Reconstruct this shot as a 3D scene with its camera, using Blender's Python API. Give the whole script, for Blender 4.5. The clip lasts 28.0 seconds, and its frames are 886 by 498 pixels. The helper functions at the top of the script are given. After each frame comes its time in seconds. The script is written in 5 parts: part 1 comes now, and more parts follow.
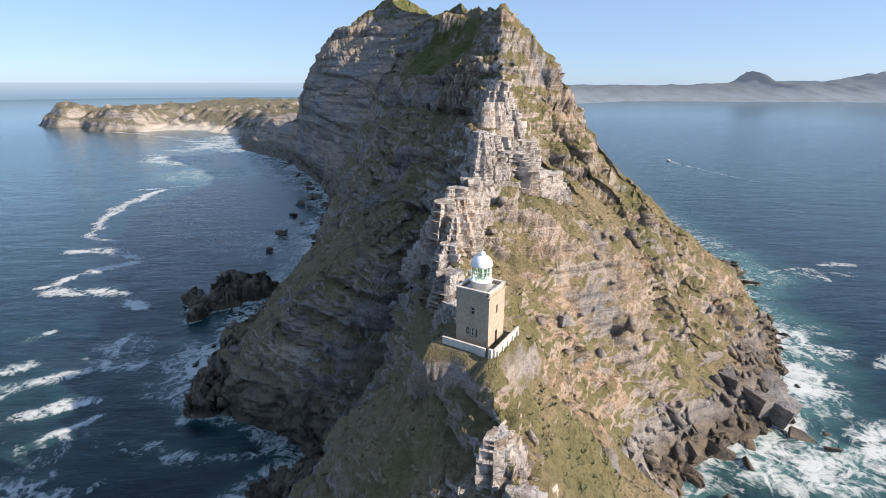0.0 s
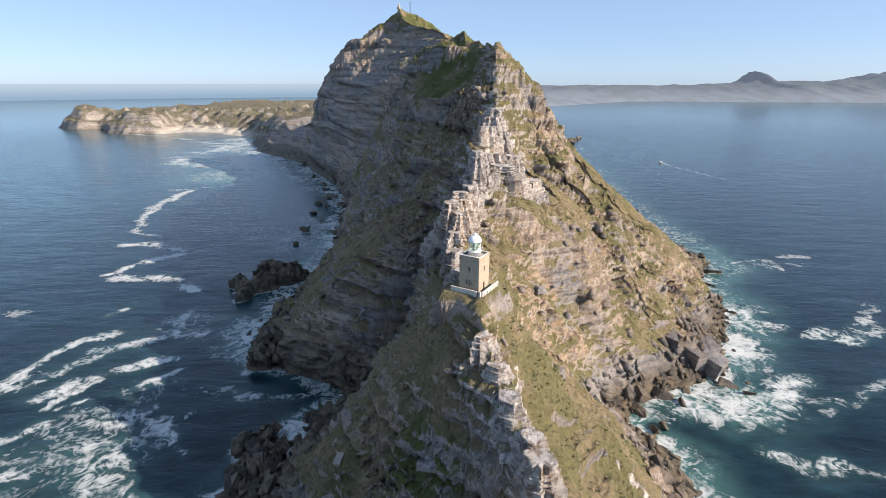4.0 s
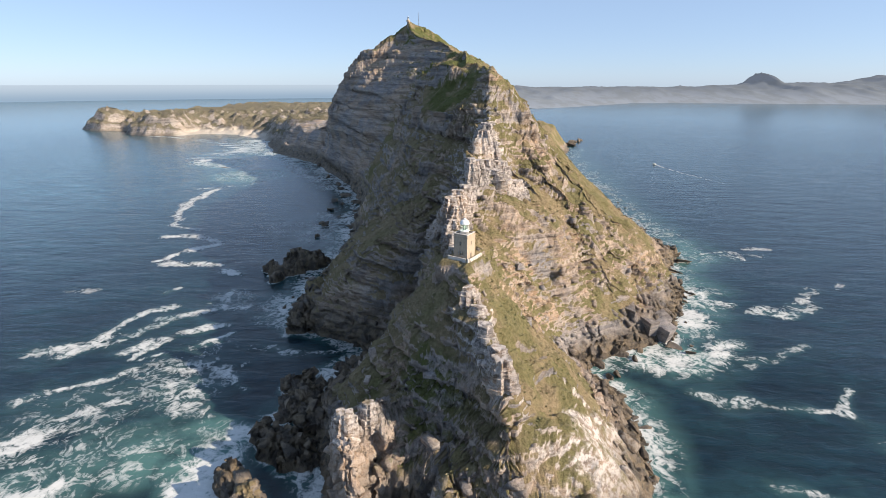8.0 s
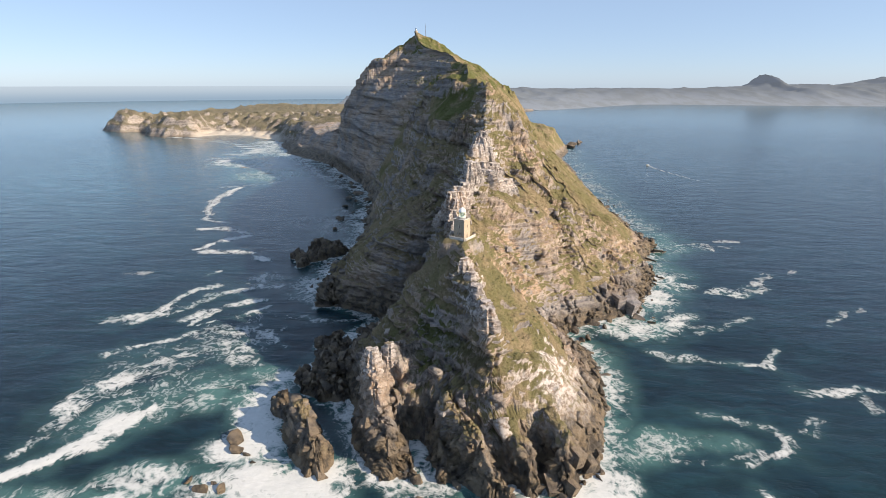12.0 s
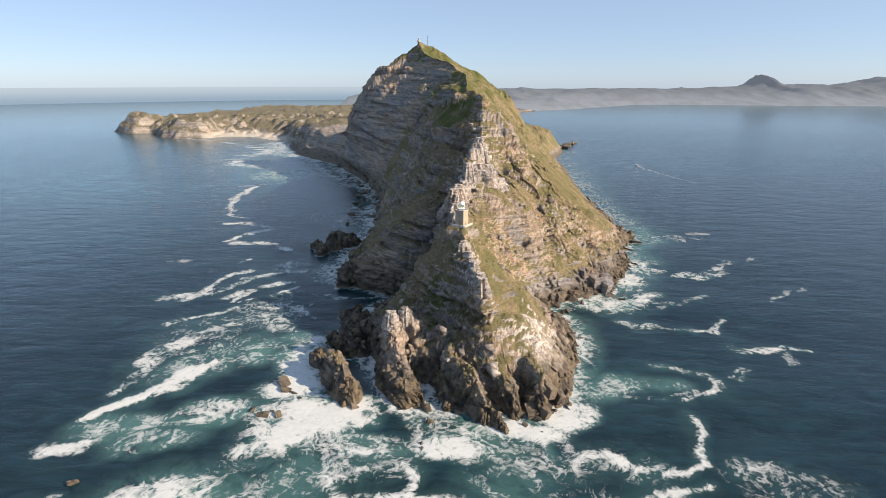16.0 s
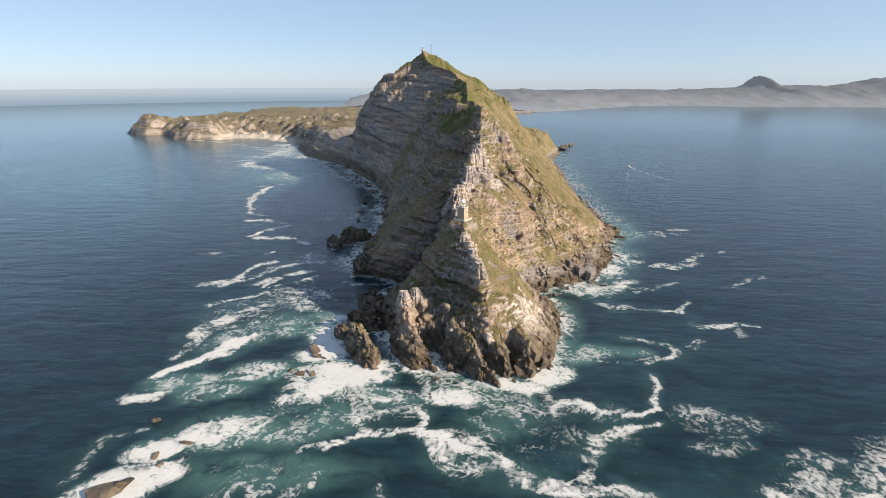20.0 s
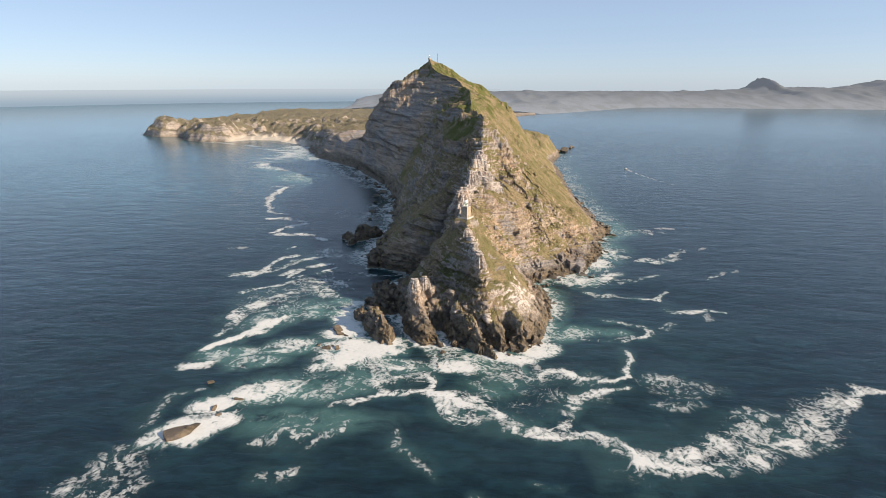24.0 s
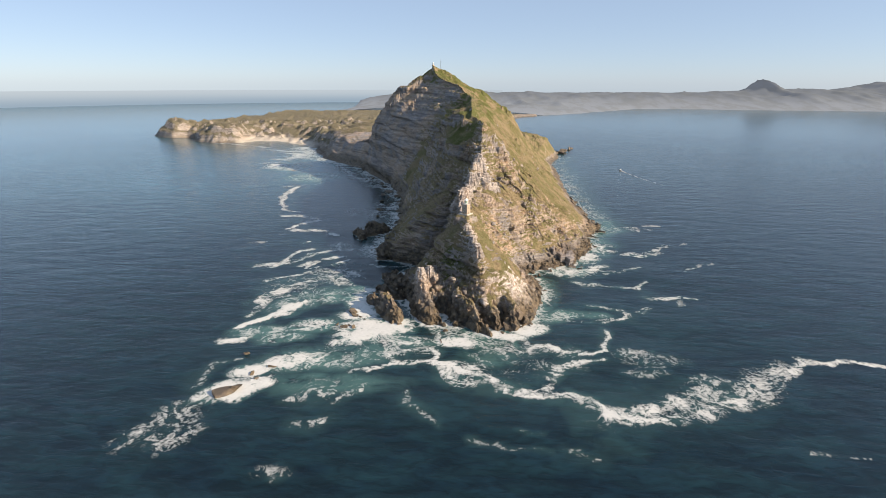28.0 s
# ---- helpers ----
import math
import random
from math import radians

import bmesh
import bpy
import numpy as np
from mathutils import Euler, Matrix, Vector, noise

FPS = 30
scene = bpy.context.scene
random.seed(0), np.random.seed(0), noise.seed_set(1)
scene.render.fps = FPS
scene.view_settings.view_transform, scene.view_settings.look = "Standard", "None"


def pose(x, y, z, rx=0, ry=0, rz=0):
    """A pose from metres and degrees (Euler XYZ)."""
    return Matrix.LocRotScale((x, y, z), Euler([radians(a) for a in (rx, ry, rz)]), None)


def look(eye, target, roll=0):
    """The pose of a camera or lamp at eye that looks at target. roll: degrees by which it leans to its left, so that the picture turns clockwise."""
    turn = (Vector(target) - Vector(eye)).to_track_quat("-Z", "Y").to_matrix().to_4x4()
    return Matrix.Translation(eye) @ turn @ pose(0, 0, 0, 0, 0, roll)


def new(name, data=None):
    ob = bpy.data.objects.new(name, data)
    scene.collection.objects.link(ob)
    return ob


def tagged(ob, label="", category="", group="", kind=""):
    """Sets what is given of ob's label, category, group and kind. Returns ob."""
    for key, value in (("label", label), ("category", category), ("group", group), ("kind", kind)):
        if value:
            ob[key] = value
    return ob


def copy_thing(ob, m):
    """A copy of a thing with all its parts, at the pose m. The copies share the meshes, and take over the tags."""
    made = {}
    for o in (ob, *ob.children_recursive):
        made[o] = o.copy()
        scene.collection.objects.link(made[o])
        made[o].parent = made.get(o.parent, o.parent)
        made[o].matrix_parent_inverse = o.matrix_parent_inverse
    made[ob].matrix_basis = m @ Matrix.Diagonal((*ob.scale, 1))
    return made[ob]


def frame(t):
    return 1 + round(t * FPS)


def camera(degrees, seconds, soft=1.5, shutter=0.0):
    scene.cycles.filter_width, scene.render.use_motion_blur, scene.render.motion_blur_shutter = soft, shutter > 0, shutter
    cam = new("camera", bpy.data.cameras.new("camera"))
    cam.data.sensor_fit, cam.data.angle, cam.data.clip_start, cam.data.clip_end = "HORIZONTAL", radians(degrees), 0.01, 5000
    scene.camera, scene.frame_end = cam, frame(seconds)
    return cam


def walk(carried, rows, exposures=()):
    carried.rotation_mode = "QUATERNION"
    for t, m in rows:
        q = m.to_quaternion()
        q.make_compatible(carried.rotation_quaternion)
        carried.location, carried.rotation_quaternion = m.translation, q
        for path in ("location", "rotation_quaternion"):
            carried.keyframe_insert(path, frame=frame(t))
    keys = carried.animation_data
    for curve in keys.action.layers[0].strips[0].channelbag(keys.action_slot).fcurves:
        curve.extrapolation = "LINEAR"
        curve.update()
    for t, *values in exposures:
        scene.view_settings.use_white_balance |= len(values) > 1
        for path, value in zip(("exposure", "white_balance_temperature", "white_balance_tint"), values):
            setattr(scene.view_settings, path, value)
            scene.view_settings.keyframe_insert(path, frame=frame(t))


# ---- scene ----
cam = camera(84.0, 28.0, 0.75)
PATH = [
    (0, pose(-5.42, -63.24, 110.36, 71.487, -0.055, 0.000)),
    (1, pose(-5.93, -73.90, 113.30, 71.450, -0.045, 0.020)),
    (2, pose(-6.41, -85.20, 116.13, 71.428, 0.000, 0.080)),
    (3.5, pose(-6.55, -103.11, 120.18, 71.392, 0.032, 0.356)),
    (5.5, pose(-5.96, -128.37, 125.46, 71.398, -0.029, 0.716)),
    (8, pose(-3.42, -159.68, 131.12, 71.415, 0.000, 1.294)),
    (10, pose(-1.76, -185.62, 135.64, 71.453, -0.080, 1.749)),
    (12.5, pose(-1.02, -219.12, 141.06, 71.448, -0.025, 1.954)),
    (14.5, pose(-1.13, -246.98, 146.10, 71.428, 0.026, 1.909)),
    (17, pose(-1.25, -280.84, 152.54, 71.370, 0.063, 1.921)),
    (19, pose(-1.40, -306.41, 157.74, 71.382, 0.052, 1.993)),
    (21.5, pose(-0.88, -337.02, 165.29, 71.365, 0.076, 2.238)),
    (23.5, pose(-0.58, -361.28, 170.88, 71.385, 0.000, 2.557)),
    (26, pose(0.29, -391.80, 177.07, 71.352, 0.000, 2.740)),
    (28, pose(1.45, -416.36, 181.96, 71.389, -0.076, 2.917)),
]
walk(cam, PATH, ((0, 0.92, 6400, 12), (10, 0.92, 6900, 13), (16, 0.87, 7100, 13), (28, 0.84, 7400, 14)))

# ---- light ----
SUN_EL, SUN_AZ = 28.0, -20.0        # degrees; azimuth from +x towards +y
w = bpy.data.worlds.new("sky")
scene.world = w
w.use_nodes = True
wn, wl = w.node_tree.nodes, w.node_tree.links
sky = wn.new("ShaderNodeTexSky")
sky.sky_type = "NISHITA"
sky.sun_disc = False
sky.sun_elevation = radians(SUN_EL)
sky.sun_rotation = radians(90 - SUN_AZ)
sky.altitude = 100
sky.air_density, sky.dust_density, sky.ozone_density = 0.7, 0.35, 3.0
tint = wn.new("ShaderNodeMix")               # sea air: a slightly cooler sky
tint.data_type, tint.blend_type = "RGBA", "MULTIPLY"
tint.inputs[0].default_value = 1.0
tint.inputs[7].default_value = (0.97, 0.97, 1.0, 1.0)
wl.new(sky.outputs[0], tint.inputs[6])
haze = wn.new("ShaderNodeMix")               # thin even haze over the whole sky
haze.data_type = "RGBA"
haze.inputs[0].default_value = 0.60
haze.inputs[7].default_value = (2.45, 3.5, 5.0, 1.0)
wl.new(tint.outputs[2], haze.inputs[6])
wl.new(haze.outputs[2], wn["Background"].inputs[0])
wn["Background"].inputs[1].default_value = 0.094
sun_data = bpy.data.lights.new("sun", "SUN")
sun_data.energy, sun_data.angle, sun_data.color = 4.5, radians(0.55), (1.0, 0.87, 0.70)
sun = new("sun", sun_data)
ce = math.cos(radians(SUN_EL))
sun_dir = Vector((ce * math.cos(radians(SUN_AZ)), ce * math.sin(radians(SUN_AZ)), math.sin(radians(SUN_EL))))
sun.matrix_world = look(sun_dir * 600, (0, 0, 0))


# ---- numeric noise ----
def _hash(ix, iy, iz, seed):
    n = (ix * 374761393 + iy * 668265263 + iz * 1442695041 + seed * 974634777) & 0xFFFFFFFF
    n = ((n ^ (n >> 13)) * 1274126177) & 0xFFFFFFFF
    n = ((n ^ (n >> 16)) * 2246822519) & 0xFFFFFFFF
    return ((n ^ (n >> 15)) & 0xFFFFFF) / float(0xFFFFFF)


def vnoise(x, y, z=0.0, seed=0):
    """Smooth lattice noise, -1 to 1."""
    x, y, z = np.broadcast_arrays(np.asarray(x, float), np.asarray(y, float), np.asarray(z, float))
    fx, fy, fz = np.floor(x), np.floor(y), np.floor(z)
    ix, iy, iz = fx.astype(np.int64), fy.astype(np.int64), fz.astype(np.int64)
    tx, ty, tz = x - fx, y - fy, z - fz
    tx, ty, tz = (t * t * t * (t * (t * 6 - 15) + 10) for t in (tx, ty, tz))
    out = 0
    for dx, wx in ((0, 1 - tx), (1, tx)):
        for dy, wy in ((0, 1 - ty), (1, ty)):
            for dz, wz in ((0, 1 - tz), (1, tz)):
                out = out + _hash(ix + dx, iy + dy, iz + dz, seed) * wx * wy * wz
    return out * 2 - 1


def fbm(x, y, z=0.0, octaves=4, seed=0, gain=0.5):
    total, amp, norm = 0, 1.0, 0
    for o in range(octaves):
        k = 2.03 ** o
        total = total + amp * vnoise(np.asarray(x) * k + 17.3 * o, np.asarray(y) * k - 9.1 * o, np.asarray(z) * k + 3.7 * o, seed + o)
        norm += amp
        amp *= gain
    return total / norm


def ridged(x, y, z=0.0, octaves=4, seed=0):
    total, amp, norm = 0, 1.0, 0
    for o in range(octaves):
        k = 2.1 ** o
        total = total + amp * (1 - 2 * np.abs(vnoise(np.asarray(x) * k + 5.3 * o, np.asarray(y) * k, np.asarray(z) * k, seed + 31 * o)))
        norm += amp
        amp *= 0.5
    return total / norm


def cells(x, y, seed=0):
    """Cell noise: distance to the cell's border, and the cell's own random number."""
    fx, fy = np.floor(x), np.floor(y)
    ix, iy = fx.astype(np.int64), fy.astype(np.int64)
    d1 = np.full(x.shape, 9.0)
    d2 = np.full(x.shape, 9.0)
    rnd = np.zeros(x.shape)
    for dx in (-1, 0, 1):
        for dy in (-1, 0, 1):
            px = fx + dx + 0.15 + 0.7 * _hash(ix + dx, iy + dy, ix * 0, seed)
            py = fy + dy + 0.15 + 0.7 * _hash(ix + dx, iy + dy, ix * 0 + 7, seed)
            d = np.hypot(x - px, y - py)
            near = d < d1
            d2 = np.where(near, d1, np.minimum(d2, d))
            rnd = np.where(near, _hash(ix + dx, iy + dy, ix * 0 + 13, seed), rnd)
            d1 = np.where(near, d, d1)
    return d2 - d1, rnd


def facets(x, y, seed=0):
    """Cells whose tops are tilted planes: distance to the border, and height, about -0.5 to 0.5."""
    fx, fy = np.floor(x), np.floor(y)
    ix, iy = fx.astype(np.int64), fy.astype(np.int64)
    d1 = np.full(x.shape, 9.0)
    d2 = np.full(x.shape, 9.0)
    top = np.zeros(x.shape)
    for dx in (-1, 0, 1):
        for dy in (-1, 0, 1):
            h = [_hash(ix + dx, iy + dy, ix * 0 + k, seed) for k in (0, 7, 13, 19, 23)]
            ox, oy = x - (fx + dx + 0.1 + 0.8 * h[0]), y - (fy + dy + 0.1 + 0.8 * h[1])
            d = np.abs(ox) * 0.6 + np.abs(oy) * 0.6 + 0.4 * np.hypot(ox, oy)
            near = d < d1
            d2 = np.where(near, d1, np.minimum(d2, d))
            top = np.where(near, 0.7 * (h[2] - 0.5) + 1.1 * (h[3] - 0.5) * ox + 1.1 * (h[4] - 0.5) * oy, top)
            d1 = np.where(near, d, d1)
    return d2 - d1, top


def smooth(a, b, x):
    t = np.clip((x - a) / (b - a), 0, 1)
    return t * t * (3 - 2 * t)


# ---- the shape of the cape ----
# Spine: distance along y, its x, its height
SPINE = np.array([(-84, 13, -8), (-72, 13, -5), (-62, 12, 3), (-54, 12, 17), (-46, 12, 37), (-37, 11.5, 51), (-17, 3.5, 62), (-7, 1.5, 68), (0, 1, 71.5), (8, 1, 72.5),
                  (22, 0, 71), (36, -2, 75), (50, -4, 80), (60, -3, 84), (68, 1, 91), (82, 5, 95), (100, 11, 103), (118, 15, 107), (130, 16, 119),
                  (138, 17, 135)] + [(155, 19, 139), (205, 4, 145), (250, 5, 153), (320, 5, 158), (400, 6, 160), (450, -2, 166), (500, -18, 178), (560, -55, 192), (580, -63, 200), (591, -68, 210), (598, -69, 216),
                  (606, -69, 205), (620, -68, 198), (640, -66, 190), (680, -50, 166), (740, -20, 132), (820, 20, 90), (1060, 0, 62)], float)
WEST_SHORE = np.array([(-84, -16), (-66, -24), (-56, -34), (-30, -46), (-8, -56), (4, -64), (20, -66), (44, -60), (60, -48), (72, -60), (80, -78), (92, -96), (107, -100), (150, -98),
                       (200, -96), (238, -91), (292, -100), (349, -107), (412, -116), (453, -127), (492, -144), (600, -200), (680, -238), (827, -363), (894, -392), (1060, -470)], float)
EAST_SHORE = np.array([(-84, 36), (-70, 46), (-58, 54), (-34, 63), (-20, 67), (6, 71), (30, 72), (46, 64), (56, 68), (64, 82), (72, 104), (84, 118), (110, 132), (142, 152),
                       (173, 146), (208, 172), (287, 174), (450, 176), (690, 194), (760, 196), (830, 220), (900, 238), (960, 190), (1060, 60)], float)
# Height, as a share of the spine's, at five steps from spine to shore
STEPS = (0.0, 0.15, 0.35, 0.6, 0.85, 1.0)
WEST_FORM = np.array([(-84, .8, .6, .4, .2), (-40, .66, .54, .42, .24), (-14, .84, .68, .42, .16), (2, .88, .70, .38, .13), (17, .90, .66, .26, .08), (33, .86, .48, .15, .04), (48, .84, .52, .12, .03), (60, .86, .58, .12, .03), (70, .92, .80, .54, .22), (82, .90, .74, .52, .24)]
                     + [(103, .84, .64, .44, .16), (145, .80, .60, .36, .15), (165, .86, .66, .38, .15), (187, .92, .70, .40, .15), (215, .91, .74, .45, .17), (285, .95, .88, .62, .22), (320, .90, .74, .46, .19), (370, .84, .62, .38, .16)]
                     + [(440, .88, .76, .55, .25), (500, .90, .82, .70, .42), (540, .91, .84, .74, .5), (597, .92, .865, .80, .60), (640, .93, .88, .82, .60), (690, .80, .62, .46, .36), (760, .7, .52, .46, .4), (850, .8, .74, .7, .55), (1060, .95, .95, .9, .7)], float)
EAST_FORM = np.array([(-84, .8, .6, .4, .2), (-40, .78, .62, .50, .24), (-10, .84, .62, .36, .13), (18, .82, .54, .32, .12), (40, .82, .58, .30, .08), (58, .84, .66, .38, .08), (76, .86, .72, .28, .11), (100, .82, .66, .40, .14), (120, .86, .68, .44, .19)]
                     + [(150, .85, .55, .34, .16), (200, .82, .61, .36, .13), (250, .83, .61, .33, .10), (300, .86, .66, .36, .10), (400, .92, .71, .39, .13), (480, .91, .68, .40, .14), (560, .92, .72, .44, .14)]
                     + [(597, .90, .76, .51, .14), (635, .92, .88, .66, .17), (665, .93, .82, .50, .18), (750, .84, .66, .42, .16), (880, .9, .85, .8, .6), (1060, .9, .8, .6, .3)], float)


def table(y, tab, col):
    return np.interp(y, tab[:, 0], tab[:, col])


def side_form(u, y, tab):
    vals = [np.ones_like(y)] + [table(y, tab, k) for k in (1, 2, 3, 4)] + [np.zeros_like(y)]
    out = np.zeros_like(u)
    for k in range(5):
        a, b = STEPS[k], STEPS[k + 1]
        m = (u >= a) & (u < b)
        t = (u - a) / (b - a)
        out = np.where(m, vals[k] * (1 - t) + vals[k + 1] * t, out)
    return np.where(u >= 1, -(u - 1) * 0.9, out)


# Knolls: x, y, half length, half width, turn, height, squareness
KNOLLS = ((-80, -26, 12, 5, 120, 5, 3), (-66, -10, 18, 8, 140, 7, 3),
          (-68, 18, 13, 7, 70, 6, 3), (-74, 32, 8, 6, 20, 5, 3), (-60, 6, 10, 7, 80, 7, 3)) + ((-114, 184, 18, 10, 40, 14, 2), (-126, 170, 11, 6, 20, 8, 2), (-136, 176, 6, 5, 20, 7, 2), (-128, 158, 6, 4, 60, 5, 2), (-88, 92, 13, 8, 60, 13, 3), (-80, 104, 16, 9, 80, 22, 3),
          (94, 88, 13, 6, 35, 13, 4), (106, 94, 9, 5, 60, 9, 4), (113, 84, 8, 5, 60, 4, 4), (150, 205, 30, 10, 40, 9, 3))


# Fingers of rock at the tip: from x, y, height, half width to the same
FINGERS = ((-72, -33, 7, 6, -65, -45, 17, 8), (-65, -45, 17, 8.5, -54, -61, 11, 7.5), (-37, -32, 33, 8, -34, -44, 25, 10), (-34, -44, 25, 10, -27, -59, 9, 9), (-36, -32, 32, 8, -16, -20, 40, 10),
           (-5, -47, 23.5, 8, 2, -58, 20, 7), (2, -58, 20, 7, 13, -73, 10, 6), (13, -73, 8, 6, 20, -80, 3.5, 4.5), (20, -56, 19, 7, 27, -69, 8, 5), (35, -50, 20, 8, 40, -58, 16, 8), (40, -58, 16, 8, 38, -69, 6, 7))


def fingers(x, y):
    """Height of the rock fingers, and 1 along their crests."""
    z, crest_f = np.full(x.shape, -20.0), np.zeros(x.shape)
    for ax, ay, ah, aw, bx_, by_, bh, bw in FINGERS:
        dx, dy = bx_ - ax, by_ - ay
        ll = math.hypot(dx, dy)
        t = ((x - ax) * dx + (y - ay) * dy) / (ll * ll)
        tc = np.clip(t, 0, 1)
        side = ((x - ax) * dy - (y - ay) * dx) / ll
        d = np.hypot(x - ax - tc * dx, y - ay - tc * dy)
        h, wd = ah + (bh - ah) * tc, aw + (bw - aw) * tc
        # one flank steep, the other in slabs
        fall = np.where(side > 0, 1.0, 1.35) * np.maximum(d - 0.22 * wd, 0) / wd
        zz = h - (h + 5) * np.minimum(fall, 3) ** 1.15
        crest_f = np.maximum(crest_f, smooth(0.55, 0.15, d / wd) * (zz > z))
        z = np.maximum(z, zz)
    return z, crest_f


def cape_height(x, y):
    xr, zr = table(y, SPINE, 1), table(y, SPINE, 2)
    xw, xe = table(y, WEST_SHORE, 1), table(y, EAST_SHORE, 1)
    wob = 9 * fbm(y / 38, x / 60, 1.5, 4, 5)
    xw, xe = xw + wob * smooth(-60, 60, y), xe + wob * 0.8 * smooth(-60, 60, y)
    west = x < xr
    u = np.where(west, (xr - x) / (xr - xw), (x - xr) / (xe - xr))
    f = np.where(west, side_form(u, y, WEST_FORM), side_form(u, y, EAST_FORM))
    z = np.maximum(zr, 3) * f + np.minimum(zr, 0)
    z = np.where(u >= 1, -(u - 1) * 40, z * smooth(1050, 960, y) - 6 * smooth(980, 1050, y))
    # the narrow inlet between two of the fingers
    run = np.clip((y + 48) / -20, 0, 1)
    z = np.minimum(z, -2.5 + 2.4 * np.maximum(np.hypot(x + 18 - 7 * run, y + 48 + 20 * run) - 3, 0))
    block = cells(x / 4.2 + 0.3 * vnoise(x / 3, y / 3, 0, 12), y / 6.0, 13)[1]
    for kx, ky, a, b, turn, h, sq in KNOLLS:
        c, s = math.cos(radians(turn)), math.sin(radians(turn))
        p, q = ((x - kx) * c + (y - ky) * s) / a, (-(x - kx) * s + (y - ky) * c) / b
        r = np.hypot(p, q) + 0.22 * vnoise(x / 5, y / 5, 0, 11)
        hh = h * (0.72 + 0.38 * block)
        z = np.maximum(z, np.where(r < 2.5, hh * (1 - np.clip(r, 0, 3) ** sq * 0.5) - np.maximum(r - 0.9, 0) * 26, -20))
    return np.maximum(z, fingers(x, y)[0])


def hardness(x, y, z):
    """1 on bare cliffs and crests, 0 on smooth slopes under heath."""
    xr, zr = table(y, SPINE, 1), table(y, SPINE, 2)
    rel = z / np.maximum(zr, 8)
    big = fbm(x / 52, y / 40, 0, 4, 33)
    crest = smooth(0.80, 0.92, rel) * smooth(150, 110, y) * smooth(-26, -14, x - xr - 8) * (1 - smooth(50, 30, y) * smooth(5, 9, np.abs(x - xr)))
    band = smooth(0.22, 0.30, rel) * smooth(0.66, 0.52, rel) * smooth(20, 45, y) * smooth(170, 130, y) * (x > xr)
    brow = smooth(0.72, 0.80, rel) * smooth(95, 110, y) * smooth(175, 150, y)
    west = 0.8 * (x < xr) * smooth(250, 330, y) * smooth(1.0, 0.86, rel) + (0.10 + 0.45 * smooth(0.0, 0.28, fbm(x / 24, y / 24, 0, 4, 37))) * (x < xr)
    shore = np.maximum(smooth(22, 10, z), np.maximum(smooth(-36, -50, y), smooth(20, 10, np.hypot(x + 35, y + 42) + 7 * vnoise(x / 8, y / 8, 0, 36))))
    band = band * smooth(-0.35, 0.1, fbm(x / 20, y / 20, 0, 3, 35)) * 1.6
    calm_top = 1 - 0.75 * smooth(140, 160, z) * smooth(300, 380, y) * np.where(x < xr - 30, smooth(172, 186, z), 1.0)
    return calm_top * np.clip(0.8 * smooth(0.14, 0.38, big) + crest + 0.5 * band + 0.7 * brow + west + shore, 0, 1)


def rock_height(x, y):
    """The cape's form with gullies and ribs, and the levelled ground of the lighthouse."""
    z0 = cape_height(x, y)
    size = smooth(0, 30, z0)
    off = smooth(5.0, 8.5, np.hypot(x - 0.5, y - 5))
    gully = ridged(x / 52 + 0.3 * y / 52, y / 26, 0, 4, 21) - 0.26
    flute = ridged(x / 60 + vnoise(x / 30, y / 30, 0, 22), y / 11 + 0.6 * vnoise(x / 18, y / 18, 2, 23), 0, 3, 24) - 0.26
    ribs = ridged(x / 150 + 0.5 * vnoise(x / 50, y / 50, 0, 26), y / 44, 0, 3, 25) - 0.26
    west = x < table(y, SPINE, 1)
    near_crest = smooth(2, 16, np.abs(x - table(y, SPINE, 1)))
    z = z0 + size * off * (1 - 0.7 * smooth(-12, -34, y) * smooth(34, 24, z0)) * (0.35 + 0.65 * near_crest) * (
        3.4 * fbm(x / 30, y / 30, 0, 5, 3) + 5.0 * gully + np.where(west, 2.6, 4.6) * flute + np.where(west, 7.0, 2.5) * ribs * smooth(30, 110, y))
    # two cliff bands under the brow with a green hollow between them, and banded cliffs under the summit
    brow = smooth(118, 134, y) * smooth(300, 235, y) * smooth(-70, -48, x) * smooth(-2, -12, x - table(y, SPINE, 1))
    step = np.interp(z + 1.5 * fbm(x / 14, y / 14, 0, 3, 27), (0, 92, 103, 107, 132, 137, 150, 300), (0, 92, 101, 114, 129, 144, 150, 300))
    step = np.minimum(step, table(y, SPINE, 2) - 1.0)
    z = z + brow * (step - z)
    high = smooth(470, 540, y) * west * smooth(760, 690, y)
    step = np.interp(z + 3 * fbm(x / 40, y / 40, 0, 3, 28), (0, 22, 40, 56, 76, 94, 118, 150, 200, 400), (0, 30, 36, 66, 72, 102, 110, 146, 197, 400))
    z = z + high * (step - z)
    z = z + 0.35 * off * fbm(x / 1.6, y / 1.6, 0, 2, 61)
    c, s = math.cos(radians(-31.5)), math.sin(radians(-31.5))
    lx, ly = (x - 0.4) * c + (y - 5.6) * s, -(x - 0.4) * s + (y - 5.6) * c
    flat = 1 - smooth(0.0, 3.6, np.maximum(np.abs(lx) - 4.9, np.abs(ly) - 4.9) + 1.2 * vnoise(x / 2.5, y / 2.5, 0, 62))
    return z * (1 - flat) + 72.6 * flat


